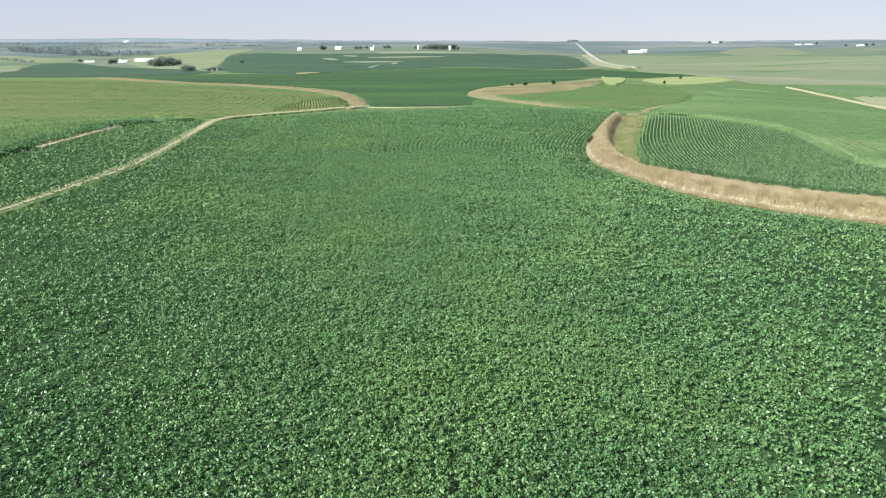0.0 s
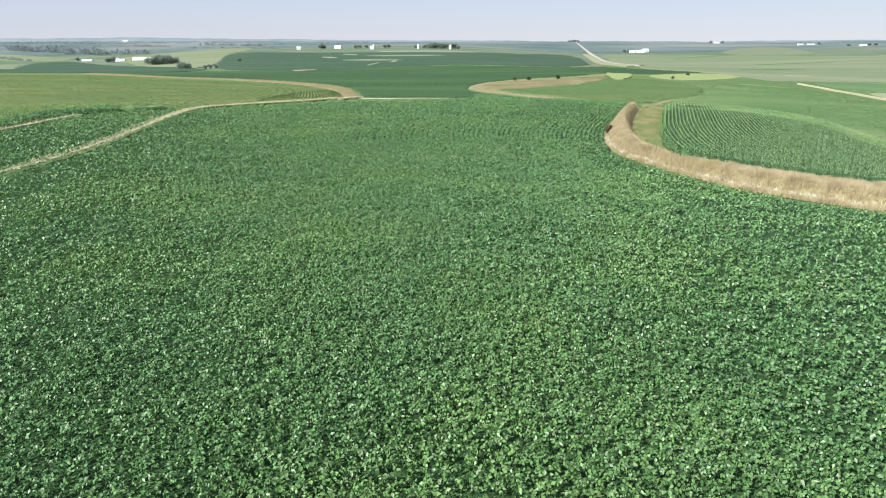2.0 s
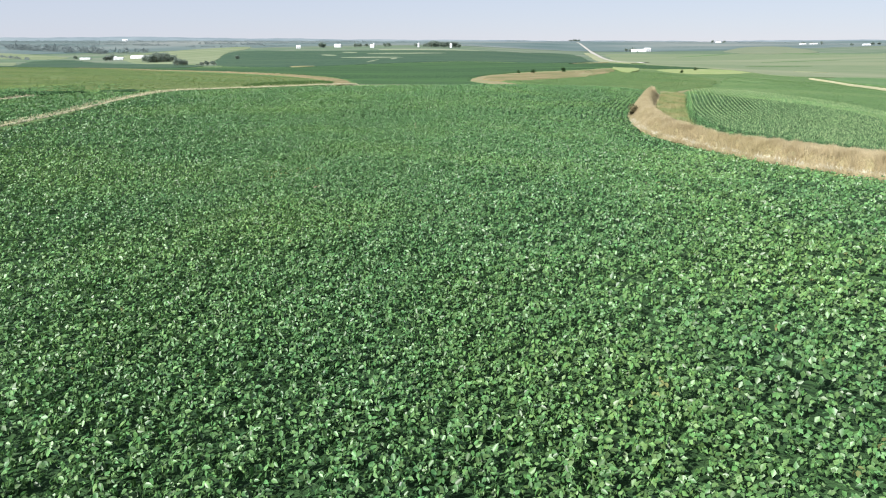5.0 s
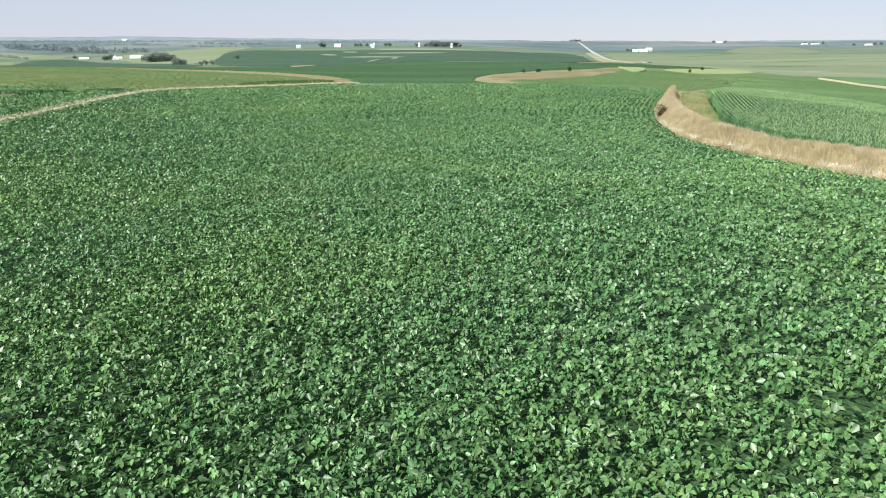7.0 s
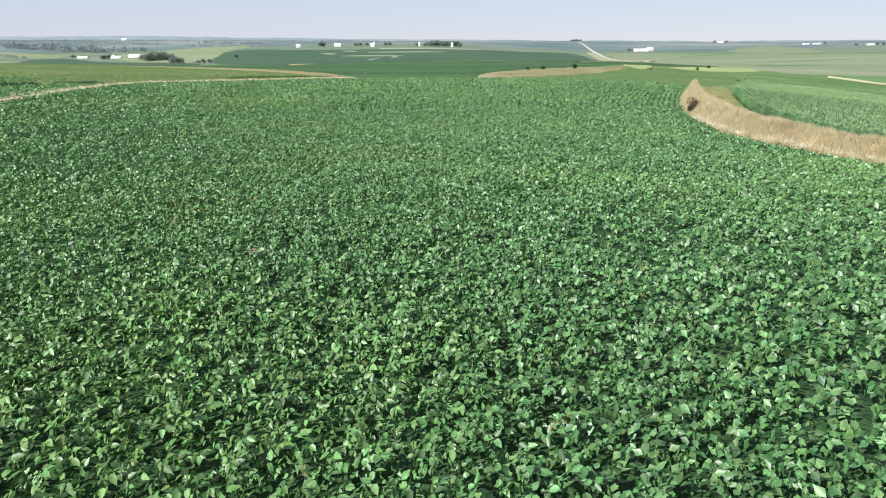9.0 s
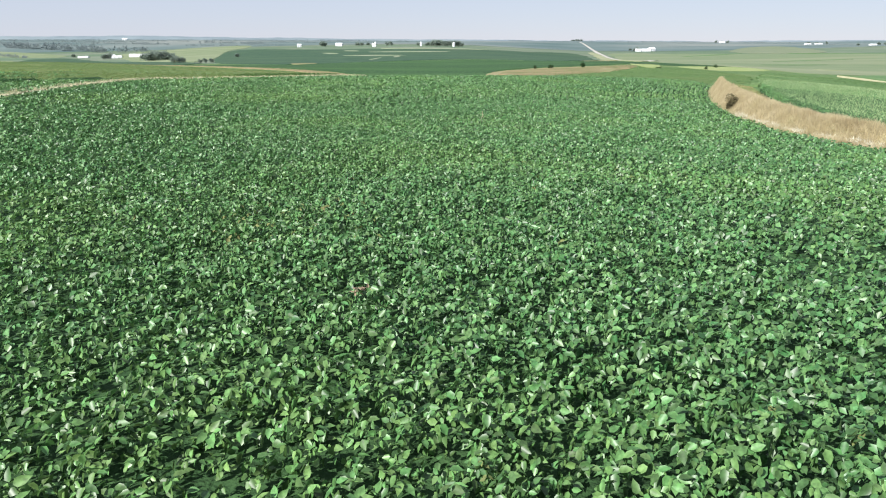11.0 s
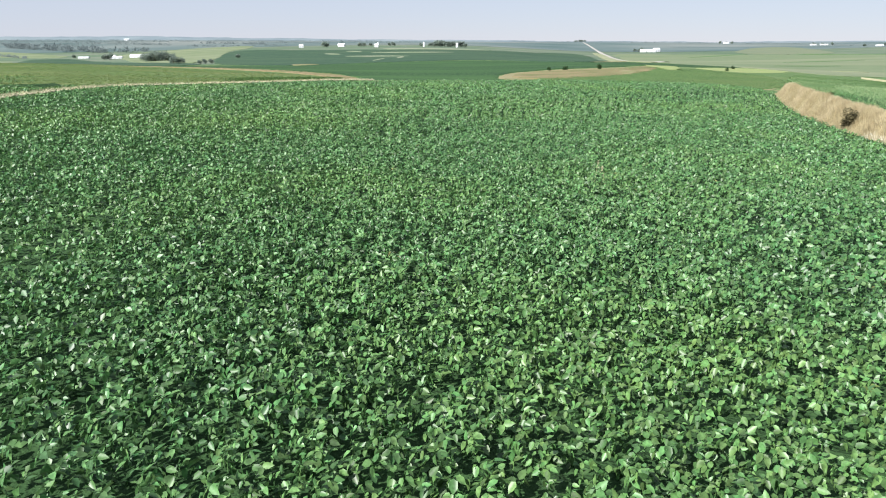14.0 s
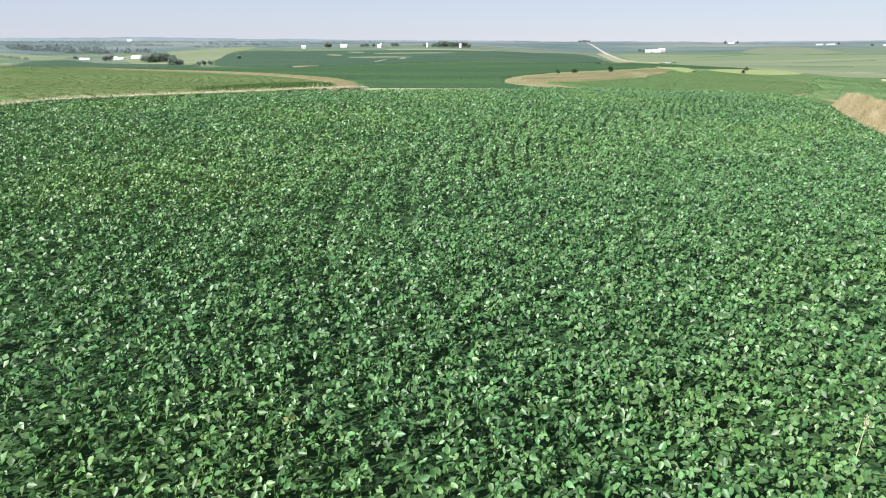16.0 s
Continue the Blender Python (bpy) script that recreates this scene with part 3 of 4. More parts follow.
sheet("grass_wedge", WEDGE, .68, YELLOW_GRASS, edge=.62, label="pale yellow-green grass wedge at the terrace end", category="grass")
sheet("grass_plot", PLOT, .25, YELLOW_GRASS, edge=.18, label="bright yellow-green grass plot between corn fields", category="grass")
sheet("left_bank", LEFT_STRIP, .45, BROWN_BANK, step=(.004, .01), rough=.12, edge=.2, ragged=.0006, label="brown dry grass bank along the far corn edge", category="grass bank")
sheet("crop_field", LEFT_FIELD, .6, CORN_TOP, rough=.1, edge=.25, label="yellow-green crop field inside a dry grass bank", category="crop field")
sheet("low_crop", LEFT_CROP, .75, LOW_CROP, rough=.04, edge=.62, label="pale soil and stubble between crop rows", category="crop")
sheet("pale_field", PALE_CORNER, .6, STUBBLE, rough=.05, edge=.3, label="pale field corner beside a dry path", category="field")
sheet("soybean_field", SOY_FAR_OUT, .5, SOY_FAR, rough=.08, edge=.2, label="dark green soybean field in the hollow", category="soybean field")
sheet("soybean_field", FIELD_BLUE, .7, SOY_HAZE_TINT, edge=.4, label="distant soybean field on a rise, tinted blue-green for haze", category="soybean field")
sheet("hill_field", HILL_PALE_OUT, .9, HILL_PALE, edge=.5, label="pale ripening field on a distant hill", category="field")
sheet("hay_field", FIELD_PALE_LEFT, .9, HILL_PALE, edge=.5, label="pale hay field beside the valley", category="field")
sheet("hay_field", FIELD_PALE_SMALL, 1.1, FIELD_PALE, edge=.6, label="small pale green hay field", category="field")
sheet("soybean_field", SOY_LEFT_FAR, .7, SOY_HAZE_TINT, edge=.4, label="dark green soybean field down in the valley", category="soybean field")
sheet("pale_field", FIELD_PALE_RIGHT, .7, FIELD_PALE, edge=.4, label="wide pale green field on a long slope", category="field")
sheet("dark_field", FIELD_DARK_RIGHT, 1.0, MID_FIELD, edge=.6, label="dark green field strip below the pale slope", category="field")
sheet("hill_field", HILL_TAN, 1.2, TAN_FIELD, edge=.7, label="tan ripening field on a far rise", category="field")
sheet("road_verge", ROAD_VERGE, 1.2, STUBBLE, edge=.6, label="pale dry grass verge beside the gravel road", category="verge")
ribbon("farm_track", [(-23.1, 222.9), (-30.6, 209.6), (-40.9, 193.9), (-49.0, 184.4), (-54.2, 171.7), (-51.3, 151.2), (-47.4, 126.1), (-45.0, 110.1), (-43.5, 95.0), (-44.5, 83.2), (-45.5, 73.8), (-46.7, 62.9), (-45.6, 50.9), (-44.5, 20)],
       (1.1, 1.2, 1.15, .95, .6, .42, .34), .75, STRAW, "narrow strip of pale dry grass between soybean fields", "grass strip", uneven=.35)
ribbon("track_verge", [(-30.6, 209.6), (-40.9, 193.9), (-49.0, 184.4), (-54.2, 171.7), (-51.3, 151.2), (-47.4, 126.1), (-45.0, 110.1), (-43.5, 95.0), (-44.5, 83.2), (-45.5, 73.8), (-46.7, 62.9), (-45.6, 50.9), (-44.5, 20)],
       2.4, .62, MEADOW, "green and tan grass beside the narrow strip", "grass strip")
ribbon("grass_line", [(-22.9, 220.1), (-14.0, 216.4), (-7.3, 219), (3.5, 222), (11, 235)], .8, .5, STUBBLE, "pale grass line across the soybeans", "grass strip")
ribbon("corn_foot", [(-68.7, 117.0), (-68.9, 125.3), (-69.0, 132.2), (-70.0, 143.5), (-69.1, 150.3)], .9, .86, STRAW, "short pale grass strip at the corn's foot", "grass strip")
ribbon("gravel_road", [(788, 4215), (544, 2709), (467, 2192), (407, 1826), (331, 1370), (263, 946)], (7, 8, 9, 10, 7), 1.4, GRAVEL, "pale gravel road running to the horizon", "road")
ribbon("field_path", [(254, 519), (245, 455), (225, 388), (211, 331)], .6, 1.2, STRAW, "pale dry grass path down the slope", "grass strip")
ribbon("field_edge", [(132, 757), (170, 822), (211, 945)], 5, 1.0, PALE_GRASS, "pale field edge line", "grass strip")
WATERWAYS = (
    [(-168, 1744), (-96, 1751), (50, 1804), (131, 1901), (45, 1653), (-89, 1614)], [(-214, 1557), (-207, 1574), (-183, 1532), (-168, 1478), (-175, 1462), (-197, 1500)],
    [(-232, 1397), (-226, 1414), (-202, 1369), (-186, 1312), (-192, 1297), (-214, 1338)], [(-169, 1185), (-141, 1188), (-82, 1156), (-53, 1125), (-79, 1113), (-136, 1142)],
    [(-153, 1385), (-110, 1394), (-22, 1397), (21, 1402), (-21, 1335), (-105, 1335)], [(-95, 925), (-96, 972), (-92, 1028), (-87, 1033), (-88, 982), (-92, 929)],
    [(-74, 1056), (-73, 1093), (-69, 1108), (-65, 1084), (-65, 1047), (-70, 1034)])
for line in WATERWAYS:
    sheet("grass_waterway", line, 1.0, WATERWAY, edge=.85, ragged=.0006, label="pale grass waterway across a distant field", category="grass strip")
sheet("grass_waterway", [(-168, 808), (-164, 829), (-148, 830), (-136, 810), (-141, 790), (-156, 788)], .8, PALE_GRASS, edge=.7, ragged=.0006, label="pale dry grass patch at a field corner", category="grass strip")
for line in ([(901, 2152), (944, 2009), (938, 1639), (933, 1497), (913, 1595), (917, 1952)], [(597, 1887), (673, 1979), (809, 2090), (868, 2114), (783, 2021), (650, 1913)],
             [(486, 1134), (552, 1200), (651, 1244), (688, 1239), (629, 1203), (530, 1152)], [(340, 839), (380, 880), (443, 918), (468, 919), (431, 892), (367, 852)]):
    sheet("field_line", line, 1.1, MID_FIELD, edge=.95, ragged=.0006, label="darker green strip across the pale slope", category="field")
sheet("field_line", [(325, 690), (339, 700), (359, 701), (365, 693), (350, 684), (330, 682)], 1.1, STUBBLE, edge=.95, ragged=.0006, label="short pale strip on the slope", category="field")

# far ridge of hills along the horizon
hx = np.linspace(-4700, 4700, 260)
hills_v, hills_f = [], []
for j, (back, f) in enumerate(((0, 0), (60, .6), (120, 1), (260, .5))):
    top = np.interp(hx, (-4700, -2500, -1200, -300, 600, 4700), (27, 24, 20, 11, 7, 8)) + 6 * waves(hx, hx * 0, 900, 81) + 2 * waves(hx, hx * 0, 160, 82)
    for a, h in zip(hx, top):
        hills_v.append((a, 4600 + back, at(a, 4600 + back, f * h - .5)))
for j in range(3):
    for k_ in range(259):
        c = j * 260 + k_
        hills_f.append((c, c + 1, c + 261, c + 260))
tagged(new("hills", mesh_of("hills", hills_v, hills_f, DISTANT, True)), "hills along the horizon, tinted blue for haze", "backdrop", "", "structure")

# ---- soybean rows near by ----
ROW_LINE = rounded([(57, 420), (56, 300)] + GRASS_STRIP[:12] + [(75, 58), (140, 45)], 2, closed=False)
LEAFLET = ((0, 0, 0), (.2, .28, .10), (.58, .28, .08), (1.05, 0, -.08), (.58, -.28, .08), (.2, -.28, .10))  # folded along the midrib
LEAF_TRIS = ((0, 2, 1), (0, 3, 2), (0, 4, 3), (0, 5, 4))
FLAT_LEAF = ((0, 0, 0), (.42, .36, .09), (.42, -.36, .09), (1.05, 0, -.05))
FLAT_TRIS = ((0, 3, 1), (0, 2, 3))
NARROW_LEAF = ((0, 0, 0), (.4, .15, .05), (.4, -.15, .05), (1.05, 0, -.12))
TRACKS = (9.2, 11.5, 35.2, 37.5, 61.2, 63.5)


def rowiness(y, d):
    """How well the rows show: on the crown and near the bank, less towards the side strip."""
    return np.interp(d, (30, 48), (1, .12)) * np.interp(y, (30, 75), (.3, 1))


def soy_top(x, y):
    """Height of the canopy: rows, swells, and the low lines left by sprayer wheels."""
    d, _, _ = off_line(x, y, ROW_LINE)
    row = np.cos(d / .76 * 2 * math.pi) * rowiness(y, d)
    gap = np.clip(waves(x, y, 9, 5) * .5 + .5, 0, 1)
    wheel = sum(np.exp(-((d - c) / .3) ** 2) for c in TRACKS) * np.clip(.5 + waves(x, y, 25, 9), 0, 1)
    return .80 + .075 * waves(x, y, .7, 6) + .065 * waves(x, y, .4, 5) + .07 * waves(x, y, 4.5, 8) + .09 * waves(x, y, 14, 10) + row * (.055 + .065 * gap) - .22 * wheel - .3 * np.exp(-(d / 4.5) ** 2)


LEAN = radians(196)  # the wind leans the leaves this way


def soy_leaves(x, y, size, shape, tris, seed, depth, drawn, leaflets=3):
    """Leaves of three leaflets that lean with the wind; drawn: how far the plants gather into their rows."""
    g = np.random.default_rng(seed)
    n = len(x)
    d, ox, oy = off_line(x, y, ROW_LINE)
    move = (np.round(d / .76) * .76 - d) * drawn * rowiness(y, d)
    x, y = x + ox * move, y + oy * move
    top = land(x, y) + soy_top(x, y)
    z = top - depth * g.random(n) ** 1.3
    yaw0, lean, lean_way = g.uniform(0, 6.283, n), np.abs(g.normal(.66, .26, n) + .3 * waves(x, y, .5, 33)), LEAN + g.normal(0, .5, n) + .7 * waves(x, y, .6, 31)
    size = size * g.uniform(.6, 1.3, n)
    nod = .24 * waves(x, y, .45, 35)  # leaves of one plant nod together
    out = []
    for k in range(leaflets):
        yaw = yaw0 + (k - 1) * 1.45 + g.normal(0, .2, n)
        tilt = .5 + nod + g.normal(0, .36, n) + lean * np.cos(yaw - lean_way)
        roll = g.normal(0, .42, n) + lean * np.sin(yaw - lean_way)
        off = size * .16
        out.append(leaves(x + off * np.cos(yaw), y + off * np.sin(yaw), z + g.normal(0, .012, n), size * (1.08 if k == 1 else .95), yaw, tilt, roll, shape, tris))
    return joined(out)


def middle(y):
    return np.interp(y, (24, 40, 60, 90), (0, -2, -6, -8))


def beside(x, y, half, y0, y1):
    """Within so many metres of the middle line of the field's crown, along that stretch."""
    return (np.abs(x - middle(y)) < half) & (y > y0) & (y < y1)


def soy_zone(x, y):
    """Zones from the crown of the field outwards, 0 to 4."""
    zone = np.full(len(x), 4)
    zone[beside(x, y, 27, 16, 146)] = 3
    zone[beside(x, y, 17, 16, 124)] = 2
    zone[beside(x, y, 8, 22, 110) | beside(x, y, 12, 17, 40)] = 1
    zone[beside(x, y, 4.7, 38, 101)] = 0
    return zone


BARE = ((-9.35, 69.8, .42), (-9.8, 70.5, .24), (-11.5, 77.5, .22), (-4.4, 83, .2), (-9.8, 91.5, .22))


def standing(x, y):
    """Small gaps where single plants have died."""
    k = np.ones(len(x), bool)
    for cx, cy, r in BARE:
        k &= np.hypot(x - cx, y - cy) > r
    return k


pieces = []
for zone, density, size, depth, drawn, leaflets in ((0, 86, .109, .42, .12, 3), (1, 70, .115, .42, .14, 3), (2, 34, .138, .42, .2, 3), (3, 17, .17, .38, .28, 3), (4, 8.4, .21, .3, .4, 2)):
    x, y = scatter(SOY_MAIN, density, 11 + zone, None if zone == 4 else (-36, 28, 14, 147))
    k = (soy_zone(x, y) == zone) & standing(x, y) & (np.abs(x) < 5 + .66 * y)
    pieces.append(soy_leaves(x[k], y[k], size, LEAFLET if zone == 0 else FLAT_LEAF, LEAF_TRIS if zone == 0 else FLAT_TRIS, 21 + zone, depth, drawn, leaflets))
x, y = scatter(SOY_MAIN, 2.5, 19)
k = (np.abs(x) >= 5 + .66 * y)
pieces.append(soy_leaves(x[k], y[k], .3, FLAT_LEAF, FLAT_TRIS, 27, .24, .4, 2))
v, t = joined(pieces)
x, y = scatter(SOY_MAIN, .16, 15, (-22, 16, 38, 125))
k = waves(x, y, 13, 16) > .1
x2, y2 = scatter(SOY_MAIN, 3, 17, (-10, -6.5, 67, 72))
x, y = np.concatenate([x[k], x2]), np.concatenate([y[k], y2])
v2, t2 = soy_leaves(x, y, .095, LEAFLET, LEAF_TRIS, 26, .12, .1)
tagged(new("dry_soybean_leaves", big_mesh("dry_soybean_leaves", v2, t2, SOY_DRY)), "scattered yellow and brown dying soybean leaves", "soybeans", "", "stuff")
# dark sheet stands in for the shade seen through gaps between leaves
sheet("soybean_shade_sheet", SOY_MAIN, .36, CANOPY_SHADE, rough=.03, kind="stuff", label="dark sheet with painted shade under the soybean canopy", category="soybeans")
tagged(new("soybean_canopy", big_mesh("soybean_canopy", v, t, SOY_LEAF)), "dense green soybean canopy of broad leaves in rows", "soybeans", "", "stuff")
# same painted shade below the side field's leaves
sheet("soybean_shade_sheet", SOY_LEFT, .42, CANOPY_SHADE, rough=.03, kind="stuff", label="dark sheet with painted shade under the side soybean leaves", category="soybeans")
x, y = scatter(SOY_LEFT, 5.5, 14)
v, t = soy_leaves(x, y, .25, FLAT_LEAF, FLAT_TRIS, 24, .24, .3)
tagged(new("soybean_canopy", big_mesh("soybean_canopy", v, t, SOY_LEAF)), "dense green soybean canopy beyond the dry grass strip", "soybeans", "", "stuff")

# one withered plant in the canopy
g = np.random.default_rng(18)
a, r = g.uniform(0, 6.283, 22), .14 * np.sqrt(g.random(22))
x, y = -6.2 + r * np.cos(a), 63.8 + r * np.sin(a)
v, t = leaves(x, y, land(x, y) + .80 + g.uniform(0, .06, 22), g.uniform(.05, .1, 22), g.uniform(0, 6.283, 22), g.normal(0, .5, 22), g.normal(0, .5, 22), LEAFLET, LEAF_TRIS)
tagged(new("withered_plant", big_mesh("withered_plant", v, t, WITHERED)), "withered pale tan soybean plant among green ones", "soybean plant")


def weed_stalk(px, py, high, lean, seed):
    """A dry grass stalk: bent stem, drooping side blades and a loose seed head."""
    g = random.Random(seed)
    root = tagged(new("weed_stalk"), "thin pale dry grass stalk standing above the soybeans", "weed", "weed stalks")
    bm = bmesh.new()
    rings = []
    for k in range(9):
        f = k / 8
        c = Vector((lean * f * f, .3 * lean * f * f, high * f))
        r = .011 * (1 - .65 * f)
        rings.append([bm.verts.new(c + Vector((r * math.cos(a * 1.2566), r * math.sin(a * 1.2566), 0))) for a in range(5)])
    for a, b in zip(rings, rings[1:]):
        for j in range(5):
            bm.faces.new((a[j], a[(j + 1) % 5], b[(j + 1) % 5], b[j]))
    part("stem", bm, STRAW, root)
    for f in (.6, .72, .84):
        bm = bmesh.new()
        a = g.uniform(0, 6.283)
        dx, dy = math.cos(a), math.sin(a)
        base = Vector((lean * f * f, .3 * lean * f * f, high * f))
        mid = base + Vector((dx * .11, dy * .11, .06))
        tip = base + Vector((dx * .24, dy * .24, -.03))
        side = Vector((-dy, dx, 0)) * .009
        v = [bm.verts.new(q) for q in (base, mid + side, mid - side, tip)]
        bm.faces.new((v[0], v[2], v[1])), bm.faces.new((v[1], v[2], v[3]))
        part("blade", bm, STRAW, root)
    bm = bmesh.new()
    top = Vector((lean, .3 * lean, high))
    for k in range(26):
        c = top + Vector((g.gauss(0, .016), g.gauss(0, .016), g.uniform(-.13, .05)))
        v = [bm.verts.new(c + Vector(q)) for q in ((.012, 0, 0), (-.008, .01, 0), (-.008, -.01, 0), (0, 0, .03))]
        for t3 in ((0, 1, 3), (1, 2, 3), (2, 0, 3), (0, 2, 1)):
            bm.faces.new([v[q] for q in t3])
    part("seed_head", bm, STRAW, root)
    root.matrix_basis = pose(px, py, at(px, py), 0, 0, g.uniform(-40, 40))


weed_stalk(-2.56, 97.5, 1.3, .12, 1)
weed_stalk(-2.3, 96.75, 1.22, -.16, 2)

# ---- corn ----
BLADE = ((0, 0, 0), (.45, .12, .28), (.45, -.12, .28), (1.0, 0, .02))
BLADE_TRIS = ((0, 2, 1), (1, 2, 3))
SPIKE = ((0, -.02, 0), (0, .02, 0), (.05, 0, .28), (-.09, .07, .22))
SPIKE_TRIS = ((0, 1, 2), (0, 1, 3))


def corn_plants(name, x, y, line, seed, label, foot=None, reach=2.2, high=2.15, blades=5, wide=1.0, tassels=True, space=.76, leaf=CORN_LEAF, tassel=1.0, pale=None):
    g = np.random.default_rng(seed)
    d, ox, oy = off_line(x, y, line)
    move = np.round(d / space) * space - d + g.normal(0, .035, len(d))
    x, y = x + ox * move, y + oy * move
    n, z = len(x), land(x, y)
    tall = high * g.uniform(.975, 1.02, n)
    pieces = []
    for k in range(blades):
        yaw = g.uniform(0, 6.283, n)
        h = tall * (.45 + .5 * k / max(1, blades - 1))
        pieces.append(leaves(x, y, z + h, g.uniform(.34, .52, n) * wide, yaw, g.normal(0, .25, n), g.normal(0, .3, n), BLADE, BLADE_TRIS))
    k = np.where(off_line(x, y, foot)[0] < reach)[0] if foot is not None else []
    for h in (.1, .17, .25, .32, .4, .47, .55, .62, .7, .77, .85, .92) if len(k) else ():
        m = len(k)
        pieces.append(leaves(x[k] + g.normal(0, .12, m), y[k] + g.normal(0, .12, m), z[k] + high * (h + g.normal(0, .04, m)), g.uniform(.22, .4, m) * wide ** .5, g.uniform(0, 6.283, m), g.normal(.6, .5, m), g.normal(0, .9, m), NARROW_LEAF, FLAT_TRIS))
    v, t = joined(pieces)
    slots = np.zeros(len(t), int)
    if tassels:
        v2, t2 = leaves(x, y, z + tall, g.uniform(.8, 1.2, n) * tassel, g.uniform(0, 6.283, n), g.normal(0, .1, n), g.normal(0, .1, n), SPIKE, SPIKE_TRIS)
        t = np.concatenate([t, t2 + len(v)])
        v = np.concatenate([v, v2])
        slots = np.concatenate([slots, np.ones(len(t2), int)])
    tagged(new(name, big_mesh(name, v, t, leaf, slots, (pale or TASSEL,))), label, "corn", "", "stuff")


# dark sheet paints the shade between the corn rows
sheet("corn_shade_sheet", CORN_RIGHT, .5, CANOPY_SHADE, rough=.03, kind="stuff", label="dark sheet with painted shade between the corn rows", category="corn")
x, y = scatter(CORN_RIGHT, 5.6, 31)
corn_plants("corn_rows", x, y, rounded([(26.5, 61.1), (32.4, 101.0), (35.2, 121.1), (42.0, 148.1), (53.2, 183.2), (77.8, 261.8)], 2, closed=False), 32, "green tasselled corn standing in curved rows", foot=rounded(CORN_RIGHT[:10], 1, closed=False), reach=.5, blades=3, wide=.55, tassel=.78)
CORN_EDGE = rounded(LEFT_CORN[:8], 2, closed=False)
# dark sheet raised inside the corn so its open face looks shaded
sheet("corn_shade_sheet", LEFT_CORN, 1.1, CANOPY_SHADE, rough=.03, edge=.8, ragged=.0004, kind="stuff", label="raised dark sheet with painted shade inside the side corn", category="corn")
x, y = scatter(LEFT_CORN, 4.5, 33)
x, y = x[y < 163.5], y[y < 163.5]
corn_plants("corn_rows", x, y, CORN_EDGE, 34, "tasselled yellow-green corn with a dark shaded face", foot=CORN_EDGE, blades=3, high=2.1, tassel=1.3, pale=TASSEL_GOLD)
g = np.random.default_rng(37)
edge = rounded(LEFT_CORN)
edge = edge[(edge[:, 1] > 83) & (edge[:, 1] < 174) & (edge[:, 0] > -73)]
edge = edge[np.argsort(edge[:, 1])]
m = 4500
y = g.uniform(85, 164, m)
x = np.interp(y, edge[:, 1], edge[:, 0]) + g.normal(.12, .22, m)
h = 1.6 * g.random(m) * np.interp(y, (143, 164), (1, .5))
v, t = leaves(x, y, land(x, y) + h, g.uniform(.3, .6, m), g.uniform(0, 6.283, m), g.normal(.5, .5, m), g.normal(0, .9, m), NARROW_LEAF, FLAT_TRIS)
tagged(new("corn_leaves", big_mesh("corn_leaves", v, t, CORN_LEAF)), "hanging green corn leaves on the shaded field edge", "corn", "", "stuff")
x, y = scatter(LEFT_CROP, 5, 35, (-60, -24, 190, 300))
corn_plants("crop_rows", x, y, np.array([(-49, 306), (-42.9, 287.8), (-29, 213), (-26, 190)]), 36, "short dark green crop rows on the terrace tip", high=1.15, blades=3, wide=.9, tassels=False, space=.95, leaf=ROW_LEAF)


def crop_leaves(poly, density, size, high, mat, seed, label, zone=None, line=None, space=2.3):
    """Single broad leaves standing out of a crop's top, drawn into broad rows along a line."""
    x, y = scatter(poly, density, seed, zone)
    g = np.random.default_rng(seed)
    n = len(x)
    if line is not None:
        d, ox, oy = off_line(x, y, line)
        body = .45 + .35 * waves(x, y, 25, seed)
        move = (np.round(d / space) * space - d) * body
        x, y = x + ox * move, y + oy * move
    v, t = leaves(x, y, land(x, y) + high + .1 * g.random(n), size * g.uniform(.6, 1.4, n), g.uniform(0, 6.283, n), g.normal(-.1, .14, n), g.normal(0, .16, n), FLAT_LEAF, FLAT_TRIS)
    tagged(new("crop_leaves", big_mesh("crop_leaves", v, t, mat)), label, "crop", "", "stuff")


SLOPE_LINE = rounded([(62.4, 202.8), (88.2, 209.5), (97.2, 202.9), (96.9, 187.1), (89.2, 157.3), (85.1, 141.4), (87.6, 134.5), (112, 132.3)], 2, closed=False)
crop_leaves(LEFT_FIELD, 1.3, .4, .62, LEFT_LEAF, 91, "yellow-green upper leaves of the crop inside the bank", (-260, -24, 150, 420), rounded(LEFT_STRIP[9:], 2, closed=False), 3.0)
crop_leaves(CORN_PALE_OUT, 1.5, .42, 1.04, PALE_LEAF, 92, "pale green upper leaves of corn on the slope", (60, 210, 110, 420), SLOPE_LINE, 2.3)
crop_leaves(TERRACE_CORN, 1.6, .4, .62, PALE_LEAF, 93, "green upper leaves of the terrace corn", None, rounded(TERRACE_STRIP[11:17], 2, closed=False), 2.3)

# ---- dry grass ----
TUFT = ((0, -.03, 0), (0, .03, 0), (.3, 0, 1.0), (.02, -.02, 0), (-.02, .04, 0), (-.12, .26, .92), (0, .02, 0), (0, -.04, 0), (-.1, -.24, .85))
TUFT_TRIS = ((0, 1, 2), (3, 4, 5), (6, 7, 8))


